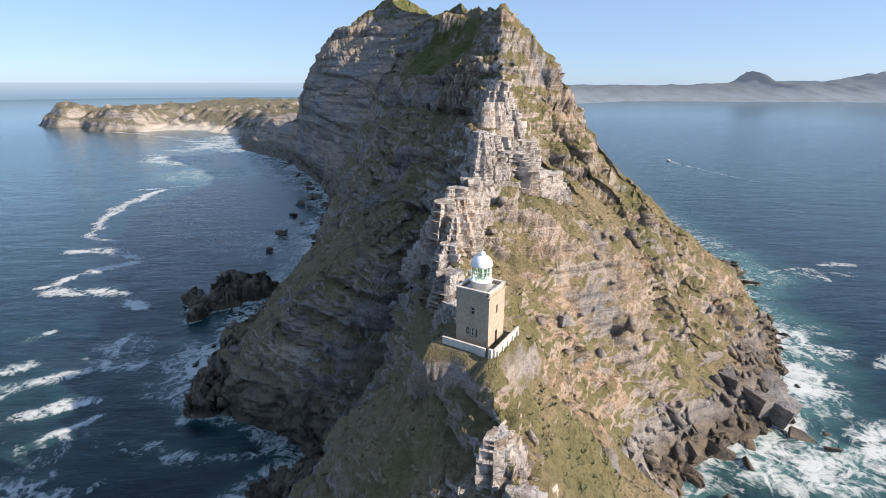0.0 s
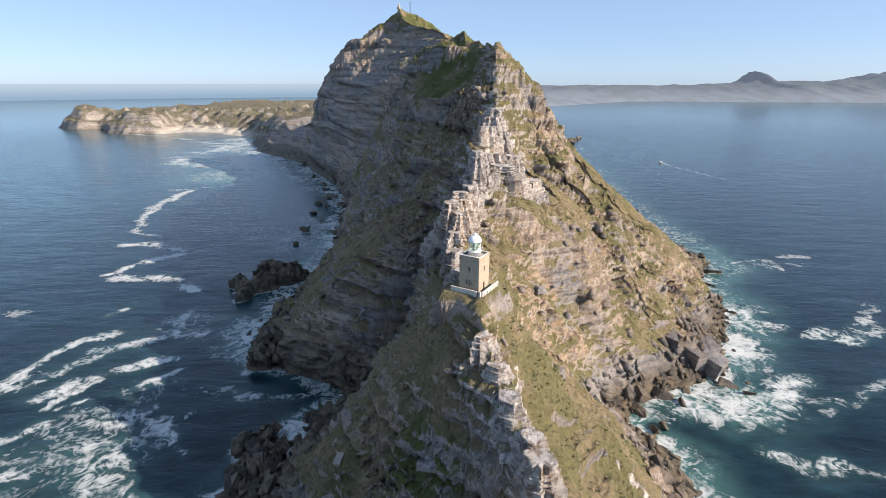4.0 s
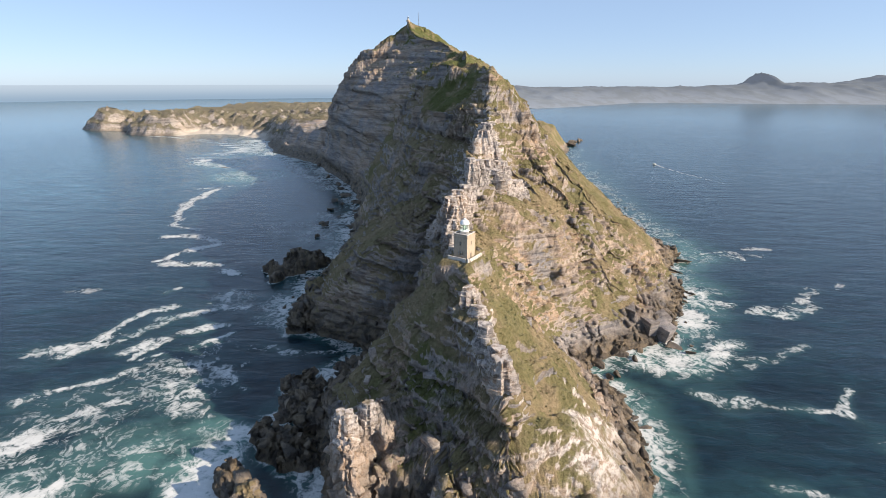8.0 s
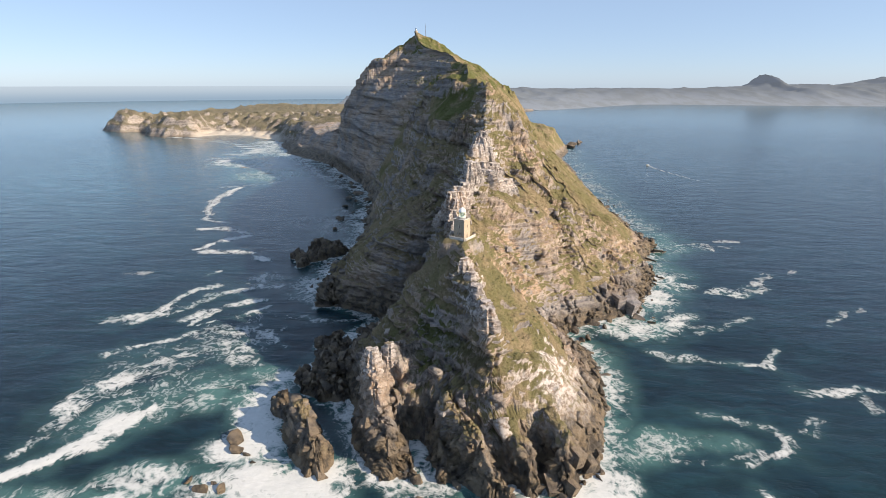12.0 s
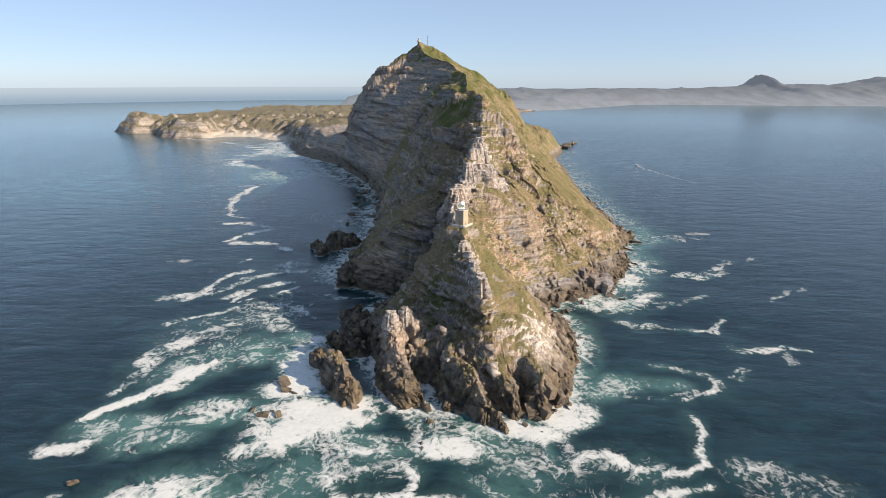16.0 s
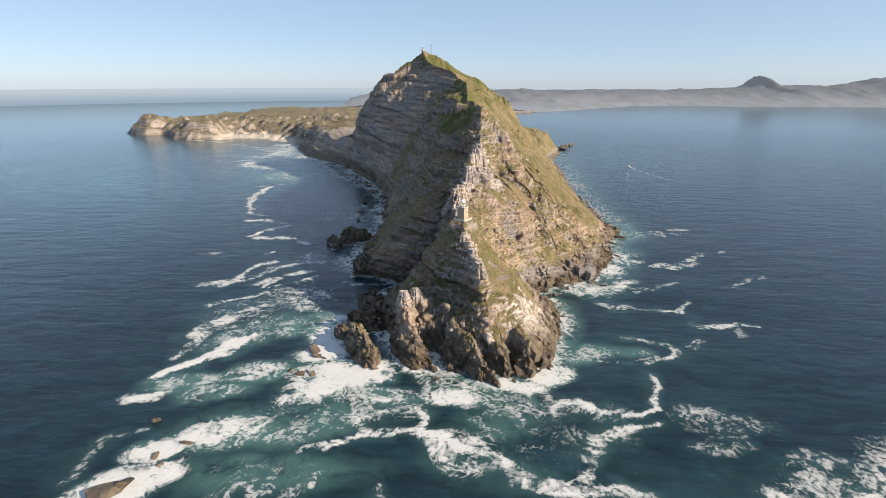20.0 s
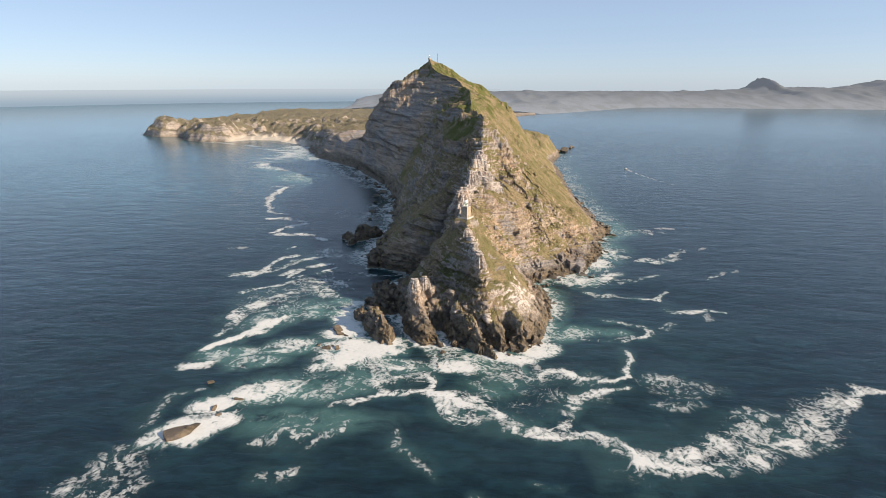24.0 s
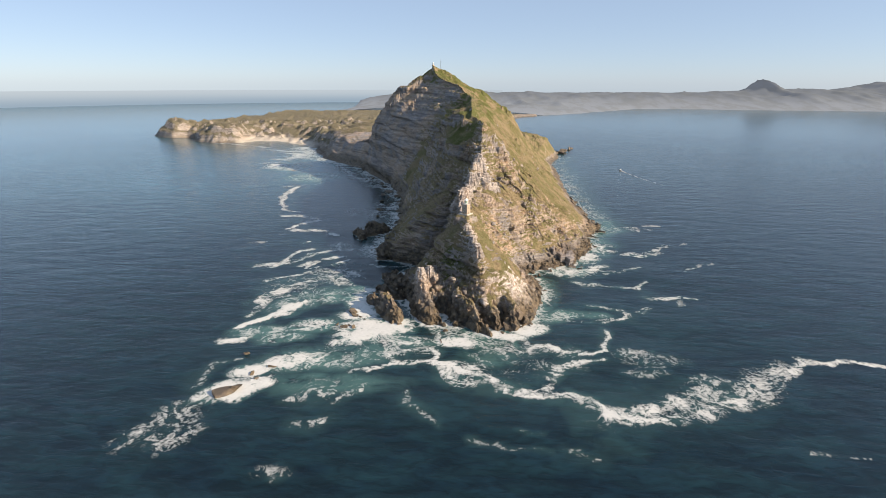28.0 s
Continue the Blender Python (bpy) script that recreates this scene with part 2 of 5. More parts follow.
def blocks(x, y, z, seed=0):
    """Cells in space: distance to the cell's border, and the cell's own random number."""
    fx, fy, fz = np.floor(x), np.floor(y), np.floor(z)
    ix, iy, iz = fx.astype(np.int64), fy.astype(np.int64), fz.astype(np.int64)
    d1, d2, rnd = np.full(x.shape, 9.0), np.full(x.shape, 9.0), np.zeros(x.shape)
    for dx in (-1, 0, 1):
        for dy in (-1, 0, 1):
            for dz in (-1, 0, 1):
                h = _hash(ix + dx, iy + dy, iz + dz, seed)
                h2, h3 = (h * 97.31) % 1.0, (h * 1013.7) % 1.0
                d = np.maximum(np.maximum(np.abs(x - fx - dx - 0.1 - 0.8 * h), np.abs(y - fy - dy - 0.1 - 0.8 * h2)), np.abs(z - fz - dz - 0.25 - 0.5 * h3))
                near = d < d1
                d2 = np.where(near, d1, np.minimum(d2, d))
                rnd = np.where(near, (h * 7919.3) % 1.0, rnd)
                d1 = np.where(near, d, d1)
    return d2 - d1, rnd


def bedding(z, thick, x, y, seed):
    """How far each bed of rock stands out, -0.5 to 0.5, with a notch between beds."""
    k = z / thick + 0.35 * vnoise(x / (9 * thick), y / (9 * thick), 0, seed)
    kf = np.floor(k)
    fr = k - kf
    zero = (kf * 0).astype(np.int64)
    r0 = _hash(kf.astype(np.int64), zero, zero, seed) - 0.5
    r0 = 0.7 * r0 + 0.45 * vnoise(x / (7 * thick), y / (7 * thick), kf * 3.7, seed + 1)
    return r0 - 0.35 * (1 - smooth(0.0, 0.16, np.minimum(fr, 1 - fr)))


def grid_mesh(name, X, Y, Z, material, attrs=None):
    """A sheet from three equal arrays of rows and columns."""
    n, m = X.shape
    co = np.stack([X, Y, Z], -1).reshape(-1, 3).astype(np.float32)
    i = np.arange(n * m).reshape(n, m)
    q = np.stack([i[:-1, :-1], i[:-1, 1:], i[1:, 1:], i[1:, :-1]], -1).reshape(-1, 4).astype(np.int32)
    me = bpy.data.meshes.new(name)
    me.vertices.add(len(co))
    me.vertices.foreach_set("co", co.ravel())
    me.loops.add(q.size)
    me.loops.foreach_set("vertex_index", q.ravel())
    me.polygons.add(len(q))
    me.polygons.foreach_set("loop_start", np.arange(0, q.size, 4, dtype=np.int32))
    me.polygons.foreach_set("loop_total", np.full(len(q), 4, dtype=np.int32))
    me.update(calc_edges=True)
    me.validate()
    for key, arr in (attrs or {}).items():
        at = me.attributes.new(key, "FLOAT", "POINT")
        at.data.foreach_set("value", np.asarray(arr, np.float32).ravel())
    me.materials.append(material)
    return new(name, me)


def steps_between(*spans):
    """Grid lines: (start, end, step) one after another."""
    out = []
    for a, b, s in spans:
        out.append(np.arange(a, b, s))
    return np.concatenate(out + [[spans[-1][1]]])


# ---- materials ----
class Nodes:
    """A small hand for writing node trees."""

    def __init__(self, name, mat=None):
        self.mat = mat or bpy.data.materials.new(name)
        self.mat.use_nodes = True
        self.t = self.mat.node_tree
        self.bsdf = self.t.nodes["Principled BSDF"]
        self.geo = self.t.nodes.new("ShaderNodeNewGeometry")
        self.pos = self.geo.outputs["Position"]

    def set(self, node, key, value):
        if isinstance(value, bpy.types.NodeSocket):
            self.t.links.new(value, node.inputs[key])
        elif value is not None:
            node.inputs[key].default_value = value

    def noise(self, scale, detail=4.0, rough=0.55, vector=None, warp=0.0):
        n = self.t.nodes.new("ShaderNodeTexNoise")
        self.set(n, "Vector", vector or self.pos)
        self.set(n, "Scale", scale)
        self.set(n, "Detail", detail)
        self.set(n, "Roughness", rough)
        self.set(n, "Distortion", warp)
        return n.outputs["Fac"]

    def cells(self, scale, vector=None, feature="F1"):
        n = self.t.nodes.new("ShaderNodeTexVoronoi")
        n.feature = feature
        self.set(n, "Vector", vector or self.pos)
        self.set(n, "Scale", scale)
        return n.outputs["Distance"]

    def scaled(self, sx, sy, sz, turn=0.0):
        n = self.t.nodes.new("ShaderNodeMapping")
        self.set(n, "Vector", self.pos)
        self.set(n, "Scale", (sx, sy, sz))
        self.set(n, "Rotation", (0, 0, radians(turn)))
        return n.outputs[0]

    def attr(self, name):
        n = self.t.nodes.new("ShaderNodeAttribute")
        n.attribute_name = name
        return n.outputs["Fac"]

    def step(self, value, a, b, lo=0.0, hi=1.0):
        n = self.t.nodes.new("ShaderNodeMapRange")
        n.interpolation_type = "SMOOTHSTEP"
        self.set(n, "Value", value)
        for k, v in (("From Min", a), ("From Max", b), ("To Min", lo), ("To Max", hi)):
            self.set(n, k, v)
        return n.outputs[0]

    def math(self, op, a, b=0.0, clamp=False):
        n = self.t.nodes.new("ShaderNodeMath")
        n.operation, n.use_clamp = op, clamp
        self.set(n, 0, a)
        self.set(n, 1, b)
        return n.outputs[0]

    def mix(self, fac, a, b, blend="MIX"):
        n = self.t.nodes.new("ShaderNodeMix")
        n.data_type, n.blend_type = "RGBA", blend
        for k, v in ((0, fac), (6, a), (7, b)):
            if isinstance(v, bpy.types.NodeSocket):
                self.t.links.new(v, n.inputs[k])
            else:
                n.inputs[k].default_value = (*v, 1.0) if isinstance(v, tuple) and len(v) == 3 else v
        return n.outputs[2]

    def axis(self, vec, k):
        n = self.t.nodes.new("ShaderNodeSeparateXYZ")
        self.set(n, 0, vec)
        return n.outputs[k]

    def bump(self, height, distance, strength=1.0, normal=None):
        n = self.t.nodes.new("ShaderNodeBump")
        self.set(n, "Height", height)
        self.set(n, "Distance", distance)
        self.set(n, "Strength", strength)
        if normal is not None:
            self.set(n, "Normal", normal)
        return n.outputs[0]

    def done(self, color=None, rough=None, metal=None, normal=None, spec=None):
        if isinstance(color, tuple):
            color = (*color, 1.0)
        for k, v in (("Base Color", color), ("Roughness", rough), ("Metallic", metal), ("Normal", normal), ("Specular IOR Level", spec)):
            if v is not None:
                self.set(self.bsdf, k, v)
        return self.mat


def rock_material(name, grey, warm, green, dry, bushy=1.0, fine=1.0):
    n = Nodes(name)
    z = n.axis(n.pos, 2)
    up = n.axis(n.geo.outputs["Normal"], 2)
    big, mid, small = n.noise(0.035 * fine, 4), n.noise(0.22 * fine, 5), n.noise(1.3 * fine, 5)
    beds = n.noise(0.5 * fine, 4, 0.6, n.scaled(0.10, 0.10, 1.6), 0.3)
    rock = n.mix(n.math("MAXIMUM", n.step(big, 0.40, 0.62), n.math("MULTIPLY", n.attr("rust"), n.step(mid, 0.30, 0.52))), grey, warm)
    # iron-stained rock
    rock = n.mix(n.math("MULTIPLY", n.attr("rust"), n.step(mid, 0.40, 0.60)), rock, (0.40, 0.255, 0.145))
    rock = n.mix(n.step(beds, 0.35, 0.7), rock, n.mix(0.4, rock, (0.50, 0.43, 0.36)))
    rock = n.mix(n.step(small, 0.42, 0.30), rock, n.mix(0.62, rock, (0.07, 0.06, 0.055)))
    rock = n.mix(n.math("MULTIPLY", n.step(mid, 0.52, 0.70), 0.5), rock, (0.42, 0.36, 0.31))
    bands = n.noise(0.16 * fine, 3, 0.6, n.scaled(0.10, 0.10, 1.0), 0.2)
    rock = n.mix(n.step(bands, 0.46, 0.36, 0.0, 0.7), rock, n.mix(0.6, rock, (0.11, 0.085, 0.07)))
    rock = n.mix(n.step(bands, 0.56, 0.64, 0.0, 0.4), rock, (0.50, 0.42, 0.35))
    # thin level seams of the bedding
    seam = n.noise(1.0, 3, 0.6, n.scaled(0.018 * fine, 0.018 * fine, 0.34 * fine), 0.1)
    rock = n.mix(n.step(seam, 0.47, 0.41, 0.0, 0.5), rock, n.mix(0.7, rock, (0.055, 0.05, 0.05)))
    rock = n.mix(n.step(seam, 0.53, 0.60, 0.0, 0.3), rock, (0.40, 0.37, 0.345))
    grit = n.noise(3.4 * fine, 4, 0.7)
    rock = n.mix(n.step(grit, 0.48, 0.34), rock, n.mix(0.5, rock, (0.10, 0.08, 0.07)))
    rock = n.mix(n.step(grit, 0.56, 0.70, 0.0, 0.35), rock, (0.60, 0.52, 0.44))
    crack = n.step(n.cells(0.42 * fine, n.scaled(1.0, 1.0, 0.42), "DISTANCE_TO_EDGE"), 0.0, 0.06)
    crack2 = n.step(n.cells(1.15 * fine, n.scaled(1.0, 1.0, 0.6), "DISTANCE_TO_EDGE"), 0.0, 0.07)
    rock = n.mix(n.step(crack, 0.0, 1.0, 0.94, 1.0), n.mix(0.55, rock, (0.06, 0.05, 0.045)), rock)
    # weathered faces whitened by birds and lichen
    white = n.math("MULTIPLY", n.attr("white"), n.step(n.noise(0.55 * fine, 5, 0.65), 0.40, 0.56))
    rock = n.mix(white, rock, (0.64, 0.59, 0.56))
    # dark algae and kelp stain in the wash of the sea
    wet = n.math("MULTIPLY", n.attr("wet"), n.step(n.noise(0.12, 4), 0.22, 0.5, 0.65, 1.0))
    rock = n.mix(wet, rock, n.mix(n.step(mid, 0.4, 0.6), (0.07, 0.06, 0.05), (0.185, 0.145, 0.10)))
    # low heath and grass
    lush = n.mix(n.math("MULTIPLY", n.step(n.noise(0.05, 4, 0.6), 0.41, 0.56), n.attr("lush")), dry, green)
    lush = n.mix(n.step(n.noise(0.9 * fine, 5, 0.7), 0.40, 0.62), n.mix(0.36, lush, (0.06, 0.058, 0.025)), lush)
    cover = n.math("ADD", n.step(up, 0.20, 0.66), n.math("MULTIPLY", n.math("SUBTRACT", n.noise(0.16 * fine, 6, 0.7), 0.5), 2.4))
    cover = n.math("ADD", cover, n.math("SUBTRACT", n.math("MULTIPLY", n.attr("veg"), 1.6), 0.95))
    veg = n.math("MULTIPLY", n.step(cover, 0.18, 0.76), bushy)
    col = n.mix(veg, rock, lush)
    h = n.math("ADD", n.math("ADD", n.math("MULTIPLY", bands, 1.2), n.math("MULTIPLY", beds, 0.5)), n.math("ADD", n.math("MULTIPLY", small, 0.5), n.math("ADD", n.math("MULTIPLY", crack, 0.08), n.math("MULTIPLY", crack2, 0.05))))
    nm = n.bump(h, 1.8 / fine, 0.9)
    nm = n.bump(n.noise(3.6 * fine, 5, 0.65), 0.5 / fine, 0.7, nm)
    return n.done(col, n.mix(n.attr("wet"), (0.95, 0.95, 0.95), (0.62, 0.62, 0.62)), 0.0, nm, 0.25)


def plain_material(name, color, rough=0.6, metal=0.0, vary=0.12, scale=6.0, spec=0.4, bump=0.004):
    n = Nodes(name)
    a, b = n.noise(scale, 5), n.noise(scale * 0.13, 4)
    dark = tuple(c * (1 - 2.2 * vary) for c in color)
    col = n.mix(n.step(n.math("ADD", n.math("MULTIPLY", a, 0.5), n.math("MULTIPLY", b, 0.5)), 0.38, 0.60), dark, color)
    return n.done(col, rough, metal, n.bump(a, bump), spec)


cape_rock = rock_material("cape_sandstone_and_heath", (0.205, 0.204, 0.222), (0.375, 0.27, 0.195), (0.112, 0.122, 0.040), (0.265, 0.207, 0.128))


# ---- the ground of the cape ----
gy = steps_between((-100, 130, 0.52), (130, 210, 0.8), (210, 320, 1.5), (320, 700, 2.2), (700, 760, 4), (760, 1060, 10))
COLUMNS = 760


def rows_by_slope():
    """Grid columns for each row, spread so that steep faces get as many as flat ground."""
    xs = np.arange(-520, 331, 1.0)
    X, Y = np.meshgrid(xs, gy)
    Z = cape_height(X, Y)
    dz = np.gradient(Z, axis=1)
    weight = np.hypot(1.0, 1.15 * dz) * np.where(Z > -4, 1.0, 0.10) * (0.3 + 0.7 * smooth(260, 170, np.abs(X)) + 0 * Y)
    box_k = 13
    pad = np.pad(weight, ((box_k, box_k), (0, 0)), mode="edge").cumsum(0)
    weight = (pad[2 * box_k:] - pad[:-2 * box_k]) / (2 * box_k)
    arc = np.cumsum(weight, axis=1)
    out = np.empty((len(gy), COLUMNS))
    for i in range(len(gy)):
        a = arc[i] - arc[i, 0]
        out[i] = np.interp(np.linspace(0, a[-1], COLUMNS), a, xs)
    return out


GX = rows_by_slope()
GY = np.repeat(gy[:, None], COLUMNS, 1)
GZ = np.maximum(rock_height(GX, GY), -9)
# outward direction of the ground
ux, uz = np.gradient(GX, axis=1), np.gradient(GZ, axis=1)
vx_, vy_, vz_ = np.gradient(GX, axis=0), np.gradient(GY, axis=0), np.gradient(GZ, axis=0)
nx_, ny_, nz_ = -uz * vy_, uz * vx_ - ux * vz_, ux * vy_
nl = np.sqrt(nx_ ** 2 + ny_ ** 2 + nz_ ** 2) + 1e-9
nx_, ny_, nz_ = nx_ / nl, ny_ / nl, nz_ / nl
steep = np.hypot(nx_, ny_) / np.maximum(nz_, 0.08)
west_side = GX < table(GY, SPINE, 1)
hollow = smooth(1.0, 0.55, np.hypot((GX + 12) / 42, (GY - 192) / 62)) * smooth(112, 116, GZ) * smooth(142, 133, GZ) * west_side
scrub = west_side * smooth(292, 320, GY) * smooth(455, 415, GY) * smooth(12, 24, GZ) * smooth(0.30, -0.1, fbm(GX / 45, GY / 45, GZ / 45, 3, 38))
wall_w = west_side * smooth(440, 490, GY) * smooth(195, 178, GZ)
east_tip = smooth(34, 14, np.hypot(GX - 50, GY + 35) + 6 * vnoise(GX / 7, GY / 7, 0, 87)) * smooth(6, 11, GZ) * smooth(40, 30, GZ)
hard_a = np.clip(hardness(GX, GY, GZ) + 0.75 * smooth(np.where(west_side, 1.0, 1.35), np.where(west_side, 1.9, 2.5), steep) + wall_w, 0, 1) * (1 - 0.85 * np.maximum(hollow, scrub)) * (1 - 0.7 * east_tip)
calm = smooth(6.4, 9.5, np.hypot(GX - 0.4, GY - 5.6))
tip_a = smooth(-10, -34, GY) * smooth(36, 26, GZ)
big_k = 1 + 1.3 * smooth(140, 330, GY)              # coarser beds on the high far cliffs
dip = GZ + 0.05 * GX - 0.03 * GY + 2.0 * vnoise(GX / 60, GY / 60, 0, 14)
out = np.zeros(GX.shape)
for thick, amount in ((2.1, 0.55), (4.6, 0.62), (11.0, 0.42)):
    near_bed = bedding(dip, thick, GX, GY, 151 + int(thick))
    far_bed = bedding(dip, 2.1 * thick, GX, GY, 171 + int(thick))
    out = out + amount * thick * np.where(big_k < 1.6, near_bed, 1.5 * far_bed) * (1 - 0.85 * tip_a)
# joints that split the beds into blocks; upright slabs at the tip
cr, sr = math.cos(radians(24)), math.sin(radians(24))
jx, jy = GX * cr + GY * sr, -GX * sr + GY * cr
for a, b, c, amount, seed in ((3.4, 3.4, 2.6, 1.9, 51), (8.5, 8.0, 7.5, 2.6, 52)):
    k = big_k * (1 - 0.15 * tip_a)
    edge, top = blocks(jx / (a * k), jy / (b * k), (dip + 3 * a * tip_a) / (c * k * (1 + 2.2 * tip_a)), seed)
    out = out + amount * k * ((top - 0.5) - 0.32 * (1 - smooth(0.0, 0.11, edge))) * (0.75 + 0.9 * tip_a) * (1 - 0.75 * smooth(150, 300, GY))
east_side = GX > table(GY, SPINE, 1) + 4
out = out * hard_a * smooth(-2, 5, GZ) * np.where(east_side, 0.30 + 0.85 * smooth(0.02, 0.28, fbm(GX / 22, GY / 22, 0, 3, 74)) * smooth(0.5, 1.2, steep), 1.0)
# ribs and gullies down the eastern slope
low_east = east_side * smooth(12, 26, GZ) * smooth(0.92, 0.74, GZ / np.maximum(table(GY, SPINE, 2), 20)) * smooth(4, 26, GY) * smooth(230, 170, GY)
out = out + 4.2 * low_east * (ridged(GY / 22 + 0.3 * fbm(GX / 25, GY / 25, 0, 2, 75), GX / 75, GZ / 90, 4, 76) - 0.55)
soft_ground = 1.1 * fbm(GX / 5, GY / 5, GZ / 5, 3, 71) + 0.6 * fbm(GX / 1.7, GY / 1.7, GZ / 1.7, 2, 73)
out = (out + soft_ground * (0.7 + 0.5 * hard_a) * (1 - 0.6 * smooth(150, 300, GY))) * calm
lift = 0.25 + 0.75 * smooth(2.0, 0.6, steep)
PX, PY, PZ = GX + out * nx_, GY + out * ny_, GZ + out * nz_ * lift
# the sea cave under the western cliff
PY = PY - 9 * smooth(14, 34, GZ) * smooth(58, 68, GY) * smooth(104, 80, GY) * smooth(-66, -54, GX) * smooth(-12, -22, GX)
west_foot = smooth(-30, -44, GX) * smooth(-20, 20, GY)
wet_a = 1 - smooth(3 + 3 * smooth(10, -30, GY) + 4 * west_foot, 13 + 12 * smooth(10, -30, GY) + 13 * west_foot, GZ + 3.5 * fbm(GX / 14, GY / 14, 0, 3, 81) - 3 * smooth(60, 120, GY))
spine_x, spine_z = table(GY, SPINE, 1), table(GY, SPINE, 2)
crest = smooth(0.80, 0.97, GZ / np.maximum(spine_z, 5)) * smooth(180, 90, GY) * smooth(10, 4, np.abs(GX - spine_x) * (1 - 0.5 * smooth(20, 60, GY)))
tower_top = smooth(6.5, 2.5, np.hypot(GX + 37, GY + 34)) * smooth(20, 30, GZ)
finger_crest = fingers(GX, GY)[1] * smooth(-0.15, 0.3, fbm(GX / 9, GY / 9, 0, 3, 85)) * smooth(7, 12, GZ)
white_a = np.clip(0.28 * finger_crest + 1.0 * crest * smooth(9, 16, np.hypot(GX - 0.4, GY - 5.6)) * smooth(-0.3, 0.1, fbm(GX / 6, GY / 6, 0, 3, 86)) + tower_top + 1.1 * east_tip + 0.12 * smooth(0.8, 1.8, steep), 0, 1)
east = GX > spine_x
veg_a = np.clip(np.where(east, 1.08, 0.98) - np.where(east, 0.55, 0.62) * hard_a + 0.3 * fbm(GX / 30, GY / 30, 0, 3, 91) + 0.25 * smooth(220, 320, GY) * smooth(120, 150, GZ), 0, 1) * smooth(9, 18, GZ) * (1 - 0.8 * east_tip) * (1 - smooth(22, 12, np.hypot(GX + 35, GY + 43) + 8 * vnoise(GX / 9, GY / 9, 0, 93)))
veg_a = np.clip(np.maximum(veg_a, np.maximum(hollow, 0.9 * scrub)) * (1 - 0.7 * wall_w), 0, 1)
lush_a = np.clip(np.where(east, 0.58, 0.30) + hollow + 0.3 * scrub + 0.7 * smooth(120, 145, GZ) * smooth(140, 200, GY) + 0.8 * smooth(30, 10, np.hypot(GX + 22, GY + 26)), 0, 1)
rust_a = np.clip(low_east * smooth(-0.22, 0.12, fbm(GX / 28, GY / 22, 0, 3, 77)) + 0.2 * tip_a * smooth(-0.1, 0.2, fbm(GX / 12, GY / 12, 0, 3, 78)), 0, 1)
veg_a = veg_a * (1 - 0.45 * rust_a)
cape = grid_mesh("cape_ground", PX, PY, PZ, cape_rock, {"wet": wet_a, "white": white_a, "veg": veg_a, "lush": lush_a, "rust": rust_a})
tagged(cape, "rocky sandstone headland with cliffs, ledges and low heath", "headland", kind="structure")


# ---- the sea ----
sx = steps_between((-4900, -1500, 200), (-1500, -420, 30), (-420, -230, 5), (-230, 280, 1.7), (280, 420, 4), (420, 1500, 30), (1500, 4900, 200))
sy = steps_between((-1200, -420, 40), (-420, -240, 6), (-240, 300, 1.7), (300, 720, 4), (720, 1400, 12), (1400, 4900, 120))
SX, SY = np.meshgrid(sx, sy)
sea_z = cape_height(SX, SY)
in_cape = (SX > -520) & (SX < 330) & (SY > -100) & (SY < 1060)


DRIFT_X = SX + 6 * fbm(SX / 30, SY / 30, 0, 2, 101) + 3 * fbm(SX / 9, SY / 9, 0, 3, 103)
DRIFT_Y = SY + 6 * fbm(SX / 30, SY / 30, 5, 2, 102) + 3 * fbm(SX / 9, SY / 9, 5, 3, 104)
WIDTHS = 0.45 + 1.0 * smooth(-0.5, 0.6, fbm(SX / 24, SY / 24, 0, 3, 106))


def near_line(points, width):
    """1 on the line, falling to 0 at width from it."""
    best = np.full(SX.shape, 1e9)
    wx, wy = DRIFT_X, DRIFT_Y
    for (ax, ay), (bx, by) in zip(points, points[1:]):
        dx, dy = bx - ax, by - ay
        t = np.clip(((wx - ax) * dx + (wy - ay) * dy) / (dx * dx + dy * dy), 0, 1)
        best = np.minimum(best, np.hypot(wx - ax - t * dx, wy - ay - t * dy))
    return np.clip(1 - best / (1.05 * width * WIDTHS), 0, 1)


foam = np.zeros(SX.shape)
milk = np.zeros(SX.shape)
patchy = fbm(SX / 11, SY / 11, 2, 3, 107)


def streak(width, amount, *pts):
    """A band of foam along a line, with milky water round it."""
    global foam, milk
    f = near_line(pts, width)
    foam = np.maximum(foam, amount * np.minimum(1, 1.5 * f) * (0.80 + 0.5 * patchy))
    milk = np.maximum(milk, amount * near_line(pts, width * 2.4) * 0.45 * smooth(300, 110, np.hypot(SX + 40, SY + 60)))


def wash(x, y, rx, ry, turn, amount, pale):
    """A broad patch of broken water."""
    global foam, milk
    c, s = math.cos(radians(turn)), math.sin(radians(turn))
    p, q = ((DRIFT_X - x) * c + (DRIFT_Y - y) * s) / rx, (-(DRIFT_X - x) * s + (DRIFT_Y - y) * c) / ry
    r = np.hypot(p, q)
    foam = np.maximum(foam, amount * smooth(1.15, 0.35, r) * (0.85 + 0.45 * patchy))
    milk = np.maximum(milk, 0.8 * pale * smooth(1.25, 0.4, r))


